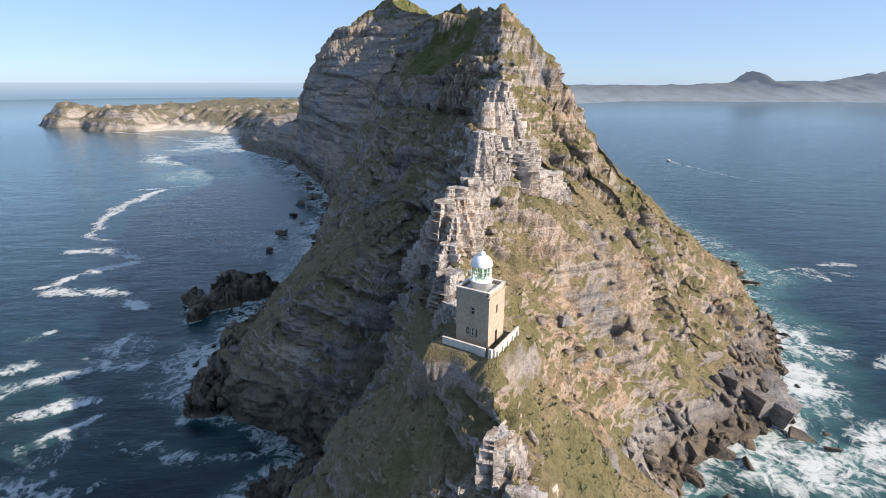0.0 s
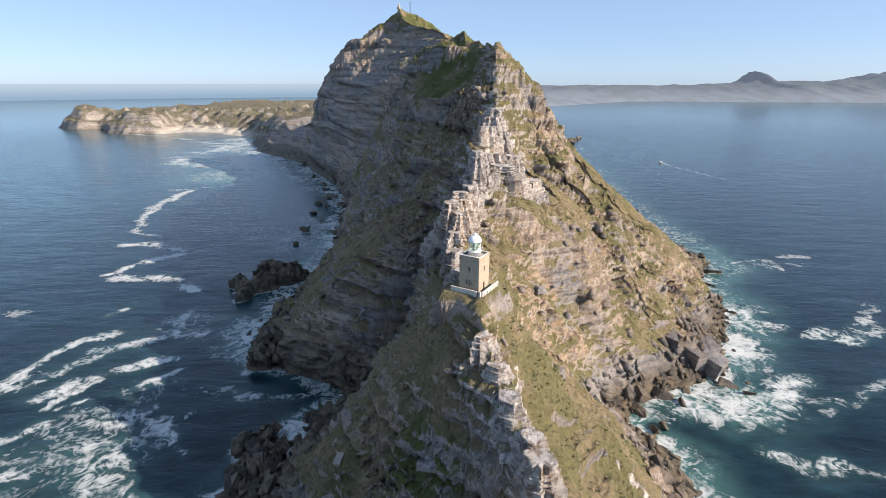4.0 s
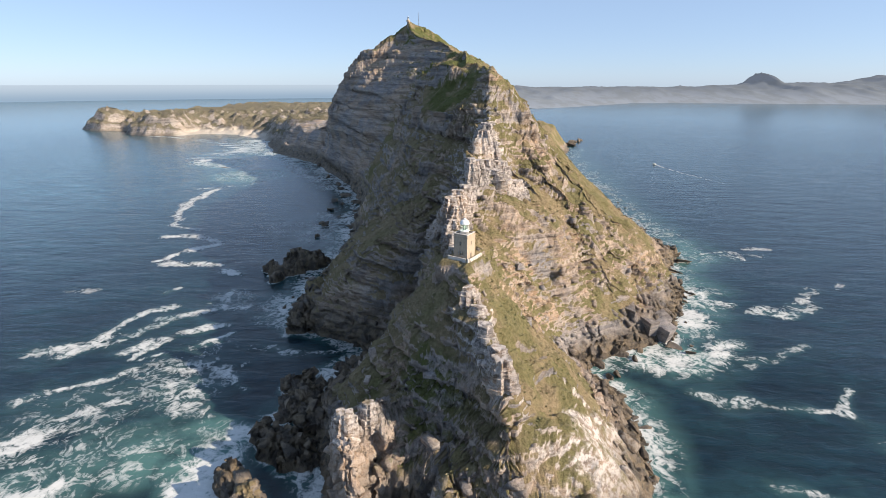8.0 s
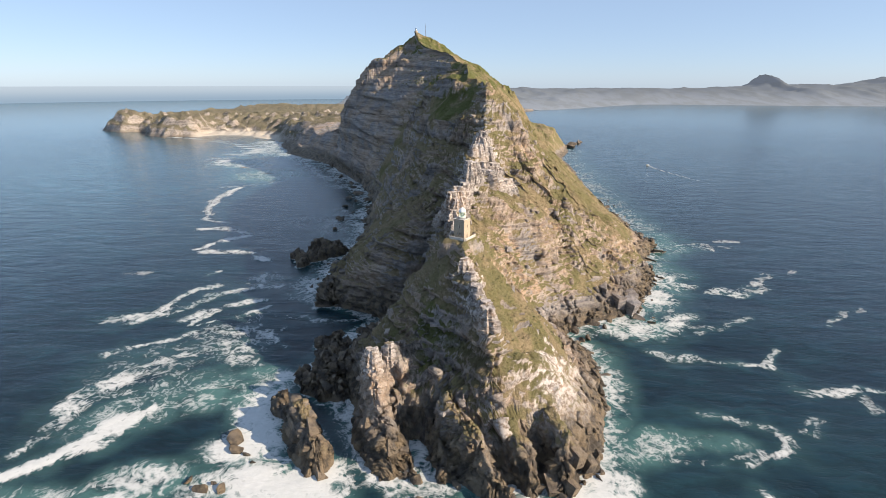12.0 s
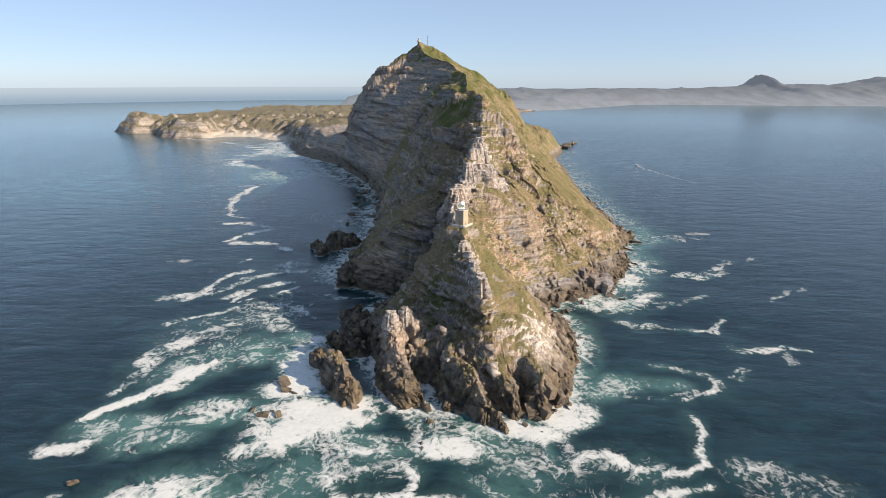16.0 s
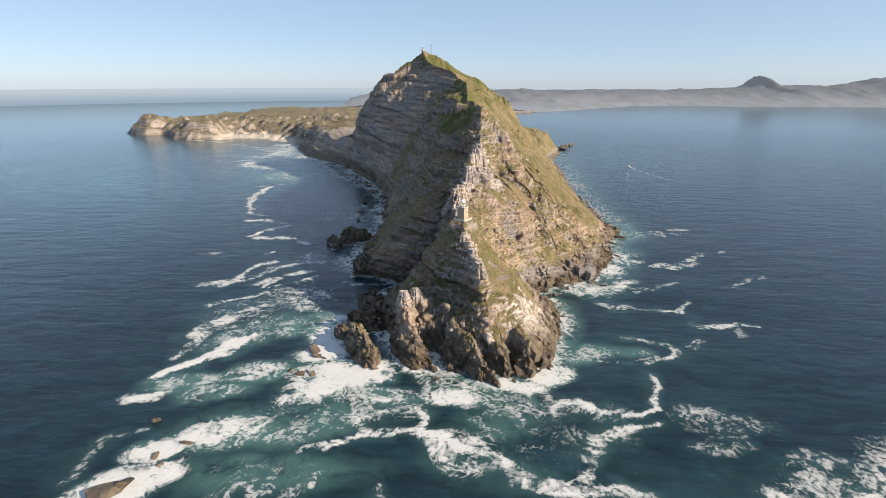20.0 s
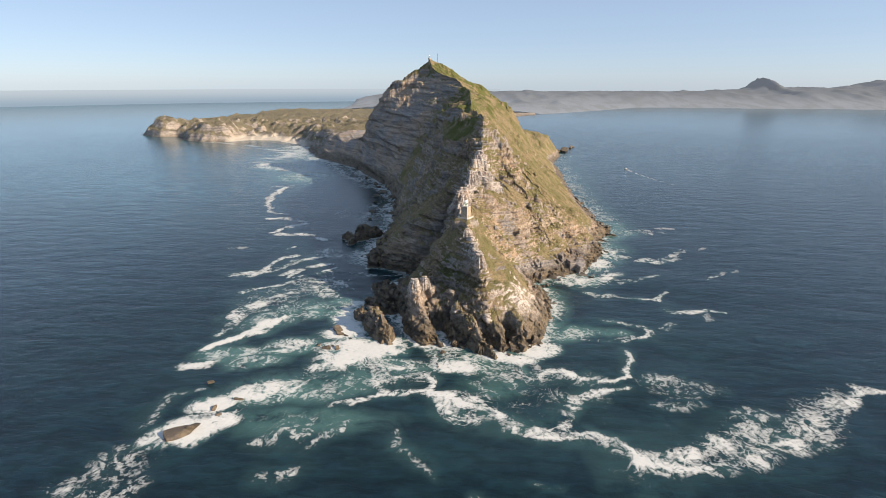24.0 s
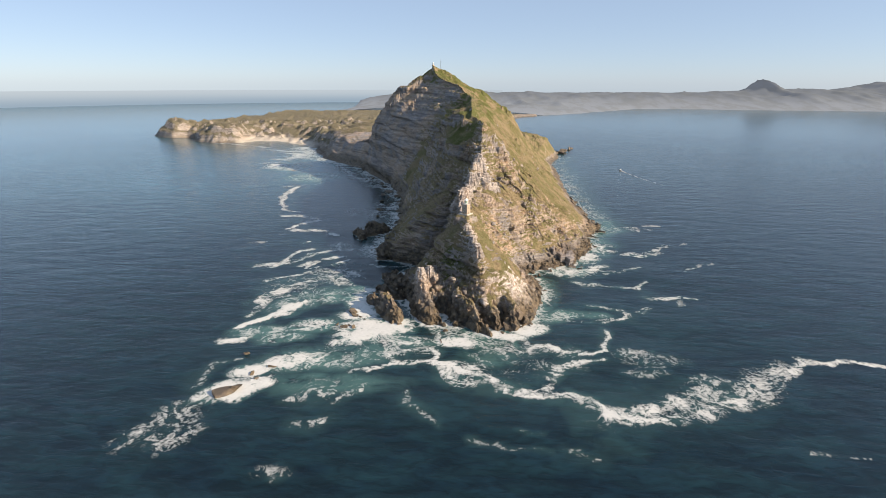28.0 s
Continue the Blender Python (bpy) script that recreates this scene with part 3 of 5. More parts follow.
# broad patches of broken water
wash(-72, -76, 34, 24, 10, 1.15, 1.0)
wash(-53, -70, 22, 14, 0, 1.15, 1.0)
wash(-85, -93, 20, 10, 15, 1.0, 1.0)
wash(-92, -28, 15, 34, 12, 0.92, 1.0)
wash(-84, -52, 22, 24, 12, 1.1, 1.0)
wash(-102, -1, 14, 12, 0, 0.3, 0.9)
wash(-124, -128, 34, 13, 28, 1.15, 0.9)
wash(-141, -139, 16, 12, 30, 1.1, 0.8)
wash(-153, -83, 30, 14, 15, 0.45, 0.9)
wash(-166, -97, 6, 4, 20, 1.0, 0.3)
wash(-91, -118, 60, 22, 10, 0.28, 0.75)
wash(-51, -106, 40, 14, 0, 0.42, 0.5)
wash(-4, -92, 26, 12, 0, 0.85, 0.9)
wash(24, -82, 30, 10, -5, 1.1, 1.0)
wash(50, -67, 18, 14, 30, 1.0, 1.0)
wash(77, -44, 24, 14, 10, 0.42, 1.0)
wash(104, -40, 22, 9, 0, 0.22, 0.7)
wash(-17, -53, 12, 8, 0, 1.0, 0.9)
wash(17, -111, 24, 14, 0, 0.3, 0.6)
wash(36, -103, 40, 12, 0, 0.4, 0.35)
wash(45, -121, 60, 16, 0, 0.26, 0.1)
wash(-141, -161, 30, 13, 32, 1.1, 0.8)
wash(-105, -128, 44, 12, 18, 0.6, 0.9)
wash(-172, -101, 12, 6, 10, 0.95, 0.3)
wash(-136, -92, 26, 10, 10, 0.4, 0.9)
wash(-84, -152, 50, 14, 0, 0.2, 0.7)
wash(-164, -198, 30, 24, 40, 0.44, 0.0)
wash(-91, -224, 14, 9, 10, 0.4, 0.0)
wash(-167, -188, 20, 20, 20, 0.4, 0.0)
wash(131, -108, 34, 12, -10, 0.36, 0)
wash(121, -126, 24, 8, 0, 0.34, 0)
wash(126, -114, 24, 10, 0, 0.36, 0)
wash(157, -136, 22, 9, 0, 0.4, 0)
wash(113, 57, 26, 15, 35, 0.78, 1.0)
wash(93, 57, 24, 10, 25, 0.66, 1.0)
wash(135, 66, 22, 11, 40, 0.75, 0.7)
wash(137, 105, 14, 22, -20, 0.85, 0.7)
wash(152, 143, 16, 10, 0, 0.8, 0.6)
wash(164, 205, 14, 8, 0, 0.85, 0.6)
wash(157, 120, 18, 8, 30, 0.5, 0.2)
wash(228, 216, 30, 10, 0, 0.32, 0)
wash(68, 34, 10, 12, 0, 0.8, 0.8)
wash(-105, 110, 14, 12, 30, 0.6, 0.2)
wash(-69, 80, 16, 9, 0, 0.55, 0.2)
wash(-90, -3, 14, 10, 0, 0.8, 1.0)
wash(-78, 9, 12, 7, 0, 0.6, 0.4)
wash(-107, 66, 14, 5, 0, 0.4, 0.1)
wash(-156, 13, 46, 26, 25, 0.34, 0.3)
wash(-138, 42, 30, 22, 30, 0.32, 0.15)
wash(-143, -32, 34, 20, 20, 0.44, 0.7)
wash(-114, -16, 26, 22, 20, 0.42, 1.0)
wash(-134, -9, 30, 20, 30, 0.36, 0.6)
wash(-123, 24, 24, 18, 20, 0.36, 0.4)
wash(-130, 66, 24, 12, 10, 0.32, 0.1)
wash(-119, -73, 26, 14, 10, 0.6, 1.0)
wash(-48, -94, 50, 12, 0, 0.62, 0.8)
wash(-148, 127, 22, 16, 40, 0.42, 0.05)
wash(-163, 292, 30, 40, 10, 0.3, 0.0)
wash(114, 80, 14, 20, 0, 0.72, 0.9)
# foot of the west cliffs and the far bay
wash(-130, 300, 30, 90, 5, 0.42, 0.15)
wash(-175, 520, 40, 90, 28, 0.5, 0.3)
wash(-310, 570, 70, 70, 20, 0.45, 1.0)
wash(-400, 690, 60, 80, 30, 0.5, 0.9)
streak(26, 0.95, (-428, 671), (-464, 750), (-446, 875))
streak(24, 0.55, (-130, 462), (-173, 532), (-229, 573), (-340, 800))
# lines of drifting foam
streak(7, 1.15, (-175, -79), (-164, -64), (-152, -50), (-139, -33))
streak(9, 0.72, (-180, -30), (-177, -12), (-162, 8), (-148, 23), (-129, 27), (-105, 10))
streak(7, 0.6, (-176, -58), (-175, -39), (-174, -19), (-157, -16))
streak(6, 0.7, (-194, 13), (-184, 25), (-169, 32), (-157, 44))
streak(6, 0.7, (-217, 59), (-204, 65), (-189, 68))
streak(4, 0.6, (-190, 69), (-176, 80), (-165, 101))
streak(4, 0.65, (-158, 53), (-141, 62), (-124, 79))
streak(4, 0.6, (-139, 43), (-118, 46), (-96, 27))
streak(4, 0.55, (-108, 11), (-98, -9), (-101, -17))
streak(5, 0.7, (-58, -112), (-50, -123), (-56, -131), (-64, -134), (-75, -136))
streak(5, 0.8, (-49, -125), (-37, -125), (-25, -122), (-22, -114), (-25, -104), (-42, -108))
streak(6, 0.85, (-24, -124), (-14, -132), (-3, -137), (10, -141))
streak(4, 0.7, (41, -89), (51, -94), (57, -95), (48, -107))
streak(4, 0.8, (103, -23), (120, -24), (132, -26), (137, -36), (132, -45), (115, -55))
streak(3.5, 0.5, (73, -47), (90, -54), (105, -54), (121, -46))
streak(5, 0.75, (112, -72), (112, -83), (103, -91), (104, -98), (91, -101), (81, -99), (70, -103), (63, -96), (57, -94))
streak(5, 0.55, (55, -139), (62, -127), (69, -118), (91, -114))
streak(3.5, 0.6, (104, 33), (122, 26), (145, 23), (159, 21), (178, 35))
streak(4, 0.75, (163, -4), (186, -2), (199, 4), (212, -5))
streak(4, 0.5, (195, -1), (187, -18))
streak(5, 0.5, (151, -32), (161, -26))
streak(3.5, 0.5, (225, 67), (245, 83), (262, 89))
streak(3.5, 0.5, (221, 139), (245, 146), (262, 160))
streak(4, 0.6, (175, 112), (197, 113), (220, 127))
streak(3, 0.4, (143, 52), (165, 63), (183, 75))
streak(5.5, 0.85, (-40, -122), (-19, -125), (4, -128), (15, -135), (23, -146), (42, -153))
streak(6.5, 0.9, (24, -151), (45, -157), (64, -155), (77, -162), (89, -168), (104, -171), (115, -175))
streak(17, 0.66, (91, -168), (112, -164), (136, -159), (171, -147))
streak(6, 0.75, (50, -148), (59, -138), (65, -123), (80, -116), (97, -113))
streak(4, 0.55, (9, -117), (15, -129))
streak(4, 0.6, (57, -93), (73, -102), (81, -99))
streak(4, 0.45, (116, -106), (132, -99), (145, -105), (152, -107))
streak(3, 0.4, (29, -187), (36, -189))
streak(3, 0.4, (42, -188), (46, -190))
streak(4, 0.5, (-75, -167), (-64, -160), (-64, -153))
streak(4, 0.5, (-104, -164), (-93, -161), (-83, -163), (-82, -154))
streak(4, 0.5, (-37, -159), (-33, -167), (-22, -178), (-15, -185))
streak(5, 0.5, (-168, -160), (-169, -144), (-171, -131), (-159, -122))
streak(4, 0.45, (-90, -185), (-78, -186))
streak(12, 0.55, (118, -174), (140, -159), (182, -142), (216, -121))
streak(5, 0.9, (217, -123), (237, -106), (265, -106), (287, -111))
streak(3, 0.45, (2, -196), (19, -202), (49, -205))
streak(4, 0.45, (56, -202), (72, -205))
streak(4, 0.5, (182, -201), (210, -202))
streak(7, 0.95, (-312, 471), (-313, 410), (-298, 343), (-271, 292), (-244, 283))
streak(6, 0.85, (-260, 258), (-240, 263), (-210, 246))
streak(9, 0.95, (-234, 194), (-222, 220), (-206, 235))
streak(6, 0.8, (-225, 187), (-183, 186))
streak(6, 0.8, (-175, 174), (-162, 170))
streak(5, 0.75, (-151, 140), (-150, 115))
streak(5, 0.6, (-192, 135), (-186, 139))
streak(7, 0.7, (-200, 56), (-191, 72), (-190, 107), (-179, 117))
streak(5, 0.7, (-172, 99), (-152, 109), (-135, 116))
streak(6, 0.7, (-173, 57), (-163, 68), (-163, 53))
streak(6, 0.75, (-161, 63), (-150, 79), (-132, 91))
streak(6, 0.65, (-141, 44), (-124, 54))
streak(5, 0.5, (-122, 35), (-108, 49))
streak(7, 0.85, (-473, 729), (-479, 812), (-406, 679), (-374, 640))
streak(8, 0.8, (-486, 859), (-452, 911), (-367, 815))
streak(6, 0.75, (-336, 569), (-291, 582), (-270, 594))
streak(5, 0.7, (-334, 471), (-290, 494), (-269, 544))
streak(10, 1.0, (-783, 1143), (-631, 1062), (-506, 942), (-408, 861))
streak(9, 0.5, (-203, 546), (-144, 485), (-108, 416))
streak(6, 0.5, (-152, 397), (-119, 435))
streak(6, 0.45, (-138, 299), (-114, 319))
streak(6, 0.45, (-108, 69), (-80, 60), (-57, 71))
streak(5, 0.4, (-116, 116), (-114, 91), (-99, 104))
streak(5, 0.5, (-263, 138), (-243, 137))
streak(6, 0.6, (194, 215), (224, 230), (225, 206))
streak(6, 0.5, (232, 237), (256, 238))
streak(5, 0.6, (171, 115), (192, 117), (192, 111), (202, 117))
streak(6, 0.55, (203, 121), (220, 134), (237, 148))
streak(5, 0.7, (106, 33), (117, 24), (129, 25), (153, 24), (164, 20), (178, 35))
streak(5, 0.5, (140, 58), (157, 58), (180, 73))
streak(6, 0.7, (148, 183), (163, 189))
streak(8, 0.75, (96, 47), (115, 52), (134, 58))
streak(6, 0.6, (132, 94), (140, 81), (140, 63))
streak(7, 0.7, (153, 133), (165, 124))
streak(5, 0.8, (105, -22), (119, -25), (129, -27))
shore = np.where(in_cape, smooth(-13, -0.5, sea_z), 0)
side = np.where((SX > 0) & (SY < 260), 1.0, 0.62) * np.where(SY > 300, 0.8, 1.0)
foam = np.maximum(foam, shore * np.where(SX > 0, np.where(SY < 150, 0.66, 0.45), 0.78) * (0.72 + 0.35 * fbm(SX / 30, SY / 30, 0, 3, 111)))
milk = np.maximum(milk, np.where(in_cape, smooth(-14, -2, sea_z), 0) * side * 0.7)
south = smooth(60, -60, SY) * smooth(-260, -120, SX) * smooth(240, 100, SX) * smooth(-230, -120, SY)
foam = np.maximum(foam, 0.12 * south * (0.7 + 0.9 * fbm(SX / 34, SY / 34, 3, 3, 121)))
wake_t = np.clip((690 - SY) / 180, 0, 1)
wake = smooth(2.5 + 5 * wake_t, 0.5, np.abs(SX - 338 - 12 * wake_t - 26 * wake_t ** 2)) * (SY < 690) * (SY > 510) * (1 - 0.75 * wake_t)
foam = np.clip(np.maximum(foam, 0.75 * wake), 0, 1.2)
# turquoise bay shallows, plus distance haze painted as paler water far out
shallow_haze = np.where(SX < 0, smooth(0, 700, SY) * (0.85 * smooth(-150, -420, SX) + 0.15), 0.28 * smooth(300, 900, SY)) * smooth(4500, 2500, SY) + 0.6 * smooth(1000, 3000, SY)
milk = np.clip(np.maximum(milk, 0.55 * foam * smooth(320, 200, np.hypot(SX, SY))), 0, 1)
swell = 0.5 * np.sin((SX * 0.35 + SY) / 16 + 2.5 * fbm(SX / 120, SY / 120, 0, 2, 131))
fade = smooth(270, 150, np.maximum(np.abs(SX - 20), np.abs(SY - 30)))
SZ = swell * fade * 0.7 + 0.35 * foam * fade


def sea_material():
    n = Nodes("sea_water")
    drift = n.t.nodes.new("ShaderNodeVectorMath")
    drift.operation = "MULTIPLY_ADD"
    swirl = n.t.nodes.new("ShaderNodeTexNoise")
    n.set(swirl, "Vector", n.pos)
    n.set(swirl, "Scale", 0.07)
    n.set(swirl, "Detail", 4.0)
    n.set(drift, 0, swirl.outputs["Color"])
    n.set(drift, 1, (16.0, 16.0, 0.0))
    n.set(drift, 2, n.pos)
    def threads(scale, wide, vec=None, warp=1.5):
        """0 along winding threads, 1 in the gaps between them."""
        return n.step(n.math("ABSOLUTE", n.math("SUBTRACT", n.noise(scale, 5, 0.6, vec, warp), 0.5)), 0.0, wide)

    coarse = threads(0.045, 0.13, drift.outputs[0])
    web = threads(0.14, 0.14)
    fine = n.step(n.noise(0.42, 5, 0.6), 0.3, 0.7)
    gap = n.math("ADD", n.math("MULTIPLY", coarse, 0.40), n.math("ADD", n.math("MULTIPLY", web, 0.34), n.math("MULTIPLY", fine, 0.26)))
    # foam where the wash outgrows the gaps in the lace
    white = n.step(n.math("SUBTRACT", n.math("MULTIPLY", n.attr("foam"), 1.12), gap), -0.14, 0.58)
    white = n.math("MULTIPLY", white, n.step(n.attr("foam"), 0.06, 0.26))
    deep = n.mix(n.step(n.noise(0.006, 4), 0.4, 0.65), (0.0022, 0.009, 0.0125), (0.003, 0.0115, 0.017))
    # ripple, waves and swell: their light and dark faces painted into the colour
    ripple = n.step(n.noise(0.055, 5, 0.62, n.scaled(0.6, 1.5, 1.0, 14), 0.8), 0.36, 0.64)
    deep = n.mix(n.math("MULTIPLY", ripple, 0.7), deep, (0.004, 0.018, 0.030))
    milky = n.math("MULTIPLY", n.attr("milk"), n.step(n.noise(0.05, 5, 0.65, None, 0.6), 0.22, 0.58))
    # bay tint near the beach; far out it puts haze into the colour
    deep = n.mix(n.math("MULTIPLY", n.attr("shallow_haze"), n.step(n.noise(0.004, 5, 0.6), 0.3, 0.65, 0.5, 1.0)), deep, (0.045, 0.125, 0.17))
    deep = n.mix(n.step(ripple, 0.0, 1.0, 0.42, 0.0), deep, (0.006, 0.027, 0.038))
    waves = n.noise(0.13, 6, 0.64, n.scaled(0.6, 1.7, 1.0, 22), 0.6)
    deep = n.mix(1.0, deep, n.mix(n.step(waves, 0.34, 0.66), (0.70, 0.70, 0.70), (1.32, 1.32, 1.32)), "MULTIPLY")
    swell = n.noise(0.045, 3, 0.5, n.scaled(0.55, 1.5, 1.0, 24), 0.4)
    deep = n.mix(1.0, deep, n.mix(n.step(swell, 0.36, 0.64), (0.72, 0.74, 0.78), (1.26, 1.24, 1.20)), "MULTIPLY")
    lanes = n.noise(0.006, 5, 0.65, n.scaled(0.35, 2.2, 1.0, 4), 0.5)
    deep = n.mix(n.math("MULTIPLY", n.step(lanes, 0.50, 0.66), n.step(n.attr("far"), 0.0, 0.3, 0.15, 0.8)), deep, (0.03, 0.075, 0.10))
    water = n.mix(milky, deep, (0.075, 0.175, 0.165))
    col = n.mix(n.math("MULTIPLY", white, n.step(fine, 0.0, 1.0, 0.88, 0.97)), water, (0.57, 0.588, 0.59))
    rough = n.mix(white, (0.14, 0.14, 0.14), (0.9, 0.9, 0.9))
    chop = n.noise(0.7, 5, 0.6, n.scaled(1.0, 1.8, 1.0, -12))
    nm = n.bump(n.math("ADD", n.math("MULTIPLY", waves, 1.15), n.math("ADD", n.math("ADD", n.math("MULTIPLY", chop, 0.25), n.math("MULTIPLY", swell, 2.4)), n.math("MULTIPLY", n.math("MULTIPLY", white, gap), -0.2))), 0.85, n.step(n.attr("far"), 0.0, 1.0, 0.42, 0.05))
    n.bsdf.inputs["IOR"].default_value = 1.33
    return n.done(col, rough, 0.0, nm, 0.5)


sea = grid_mesh("water", SX, SY, SZ, sea_material(), {"foam": foam, "milk": milk, "shallow_haze": shallow_haze, "far": smooth(500, 2600, np.hypot(SX, SY))})
sea.data.polygons.foreach_set("use_smooth", np.ones(len(sea.data.polygons), bool))
tagged(sea, "dark blue ocean with white foam streaks along the rocks", "sea", kind="structure")


# ---- building helpers ----
def part(name, bm, material, parent=None, label="", shade=False):
    """Links a bmesh as one mesh object, under a thing or a part if one is given."""
    bmesh.ops.recalc_face_normals(bm, faces=bm.faces)
    me = bpy.data.meshes.new(name)
    bm.to_mesh(me)
    bm.free()
    if shade:
        me.polygons.foreach_set("use_smooth", np.ones(len(me.polygons), bool))
    me.materials.append(material)
    ob = new(name, me)
    if parent is not None:
        ob.parent = parent
    if label:
        ob["label"] = label
    return ob


def box(x0, x1, y0, y1, z0, z1, bevel=0.0, bm=None):
    bm = bm or bmesh.new()
    m = Matrix.Translation(((x0 + x1) / 2, (y0 + y1) / 2, (z0 + z1) / 2)) @ Matrix.Diagonal((x1 - x0, y1 - y0, z1 - z0, 1))
    made = bmesh.ops.create_cube(bm, size=1, matrix=m)
    if bevel:
        es = {e for v in made["verts"] for e in v.link_edges}
        bmesh.ops.bevel(bm, geom=list(es), offset=bevel, segments=2, affect="EDGES", profile=0.6)
    return bm


def lathe(rings, sides=24, bm=None, at=(0, 0)):
    """A turned solid from (radius, height) rings."""
    bm = bm or bmesh.new()
    loops = []
    for r, z in rings:
        loops.append([bm.verts.new((at[0] + r * math.cos(2 * math.pi * k / sides), at[1] + r * math.sin(2 * math.pi * k / sides), z)) for k in range(sides)])
    for a, b in zip(loops, loops[1:]):
        for k in range(sides):
            bm.faces.new((a[k], a[(k + 1) % sides], b[(k + 1) % sides], b[k]))
    bm.faces.new(loops[0][::-1])
    bm.faces.new(loops[-1])
    return bm


def holder(name, m, label, category, group=""):
    ob = new(name)
    ob.empty_display_size = 0.5
    ob.matrix_world = m
    return tagged(ob, label, category, group)


def stone_material():
    n = Nodes("dressed_sandstone")
    blocks = n.t.nodes.new("ShaderNodeTexBrick")
    co = n.t.nodes.new("ShaderNodeTexCoord")
    n.set(blocks, "Vector", co.outputs["Object"])
    a, b = n.noise(2.2, 5), n.noise(0.35, 4)
    col = n.mix(n.step(a, 0.35, 0.65), (0.33, 0.275, 0.21), (0.43, 0.365, 0.285))
    col = n.mix(n.step(b, 0.45, 0.68), col, (0.36, 0.30, 0.235))
    streak = n.noise(1.6, 4, 0.6, n.scaled(1.0, 1.0, 0.12))
    col = n.mix(n.step(streak, 0.55, 0.75, 0.0, 0.5), col, (0.24, 0.20, 0.16))
    return n.done(col, 0.9, 0.0, n.bump(n.noise(9.0, 4), 0.02), 0.2)


sandstone = stone_material()
white_paint = plain_material("white_paint", (0.80, 0.81, 0.80), 0.45, 0.0, 0.04, 3.0)
worn_white = plain_material("worn_whitewash", (0.60, 0.56, 0.51), 0.8, 0.0, 0.12, 2.0)
slab_grey = plain_material("grey_concrete", (0.34, 0.32, 0.29), 0.9, 0.0, 0.12, 1.5)
dark_wood = plain_material("dark_door_paint", (0.12, 0.10, 0.08), 0.6, 0.0, 0.1, 4.0)
iron = plain_material("grey_iron", (0.20, 0.20, 0.20), 0.5, 0.6, 0.1, 5.0)
lens_brass = plain_material("lens_brass", (0.45, 0.35, 0.16), 0.35, 0.8, 0.1, 5.0)


def glass_material():
    n = Nodes("window_glass")
    n.bsdf.inputs["Transmission Weight"].default_value = 1.0
    n.bsdf.inputs["IOR"].default_value = 1.45
    return n.done((0.80, 0.93, 0.86), 0.03)


glass = glass_material()
dark_glass = plain_material("dark_pane", (0.03, 0.035, 0.04), 0.12, 0.0, 0.1, 3.0, 0.5, 0.0)

# ---- the lighthouse on the spine ----
LH = pose(0.4, 5.6, 72.6, 0, 0, -31.5)
tower = holder("lighthouse", LH, "square sandstone lighthouse with white lantern on a rocky ridge", "lighthouse")
H = 8.1                                     # top of the masonry below the parapet
wall_bm = bmesh.new()
W = 2.72
# four walls with window and door openings, each wall a ring of blocks round its openings
OPEN = {"front": ((-0.35, 0.35, 5.1, 6.3), (-1.0, -0.55, 1.5, 2.9), (-0.25, 0.25, 1.5, 2.9), (0.5, 0.9, 1.5, 2.9)),
        "east": ((-0.3, 0.3, 5.1, 6.4), (-0.45, 0.45, 0.0, 2.15)), "back": (), "west": ((-0.3, 0.3, 5.1, 6.3),)}
TURN = {"front": 0, "east": 90, "back": 180, "west": 270}


def wall_with_openings(half, height, thick, openings):
    """A wall along x, its outer face at y = -half, cut into upright strips round its openings."""
    bm = bmesh.new()
    xs = sorted({-half, half, *(v for o in openings for v in o[:2])})
    for a, b in zip(xs, xs[1:]):
        zs = [(0.0, height)]
        for o in openings:
            if o[0] <= a and b <= o[1]:
                cut = []
                for z0, z1 in zs:
                    if z0 < o[2]:
                        cut.append((z0, min(z1, o[2])))
                    if z1 > o[3]:
                        cut.append((max(z0, o[3]), z1))
                zs = cut
        for z0, z1 in zs:
            if z1 - z0 > 0.01:
                box(a, b, -half, -half + thick, z0, z1, 0, bm)
    bmesh.ops.remove_doubles(bm, verts=bm.verts, dist=0.001)
    return bm


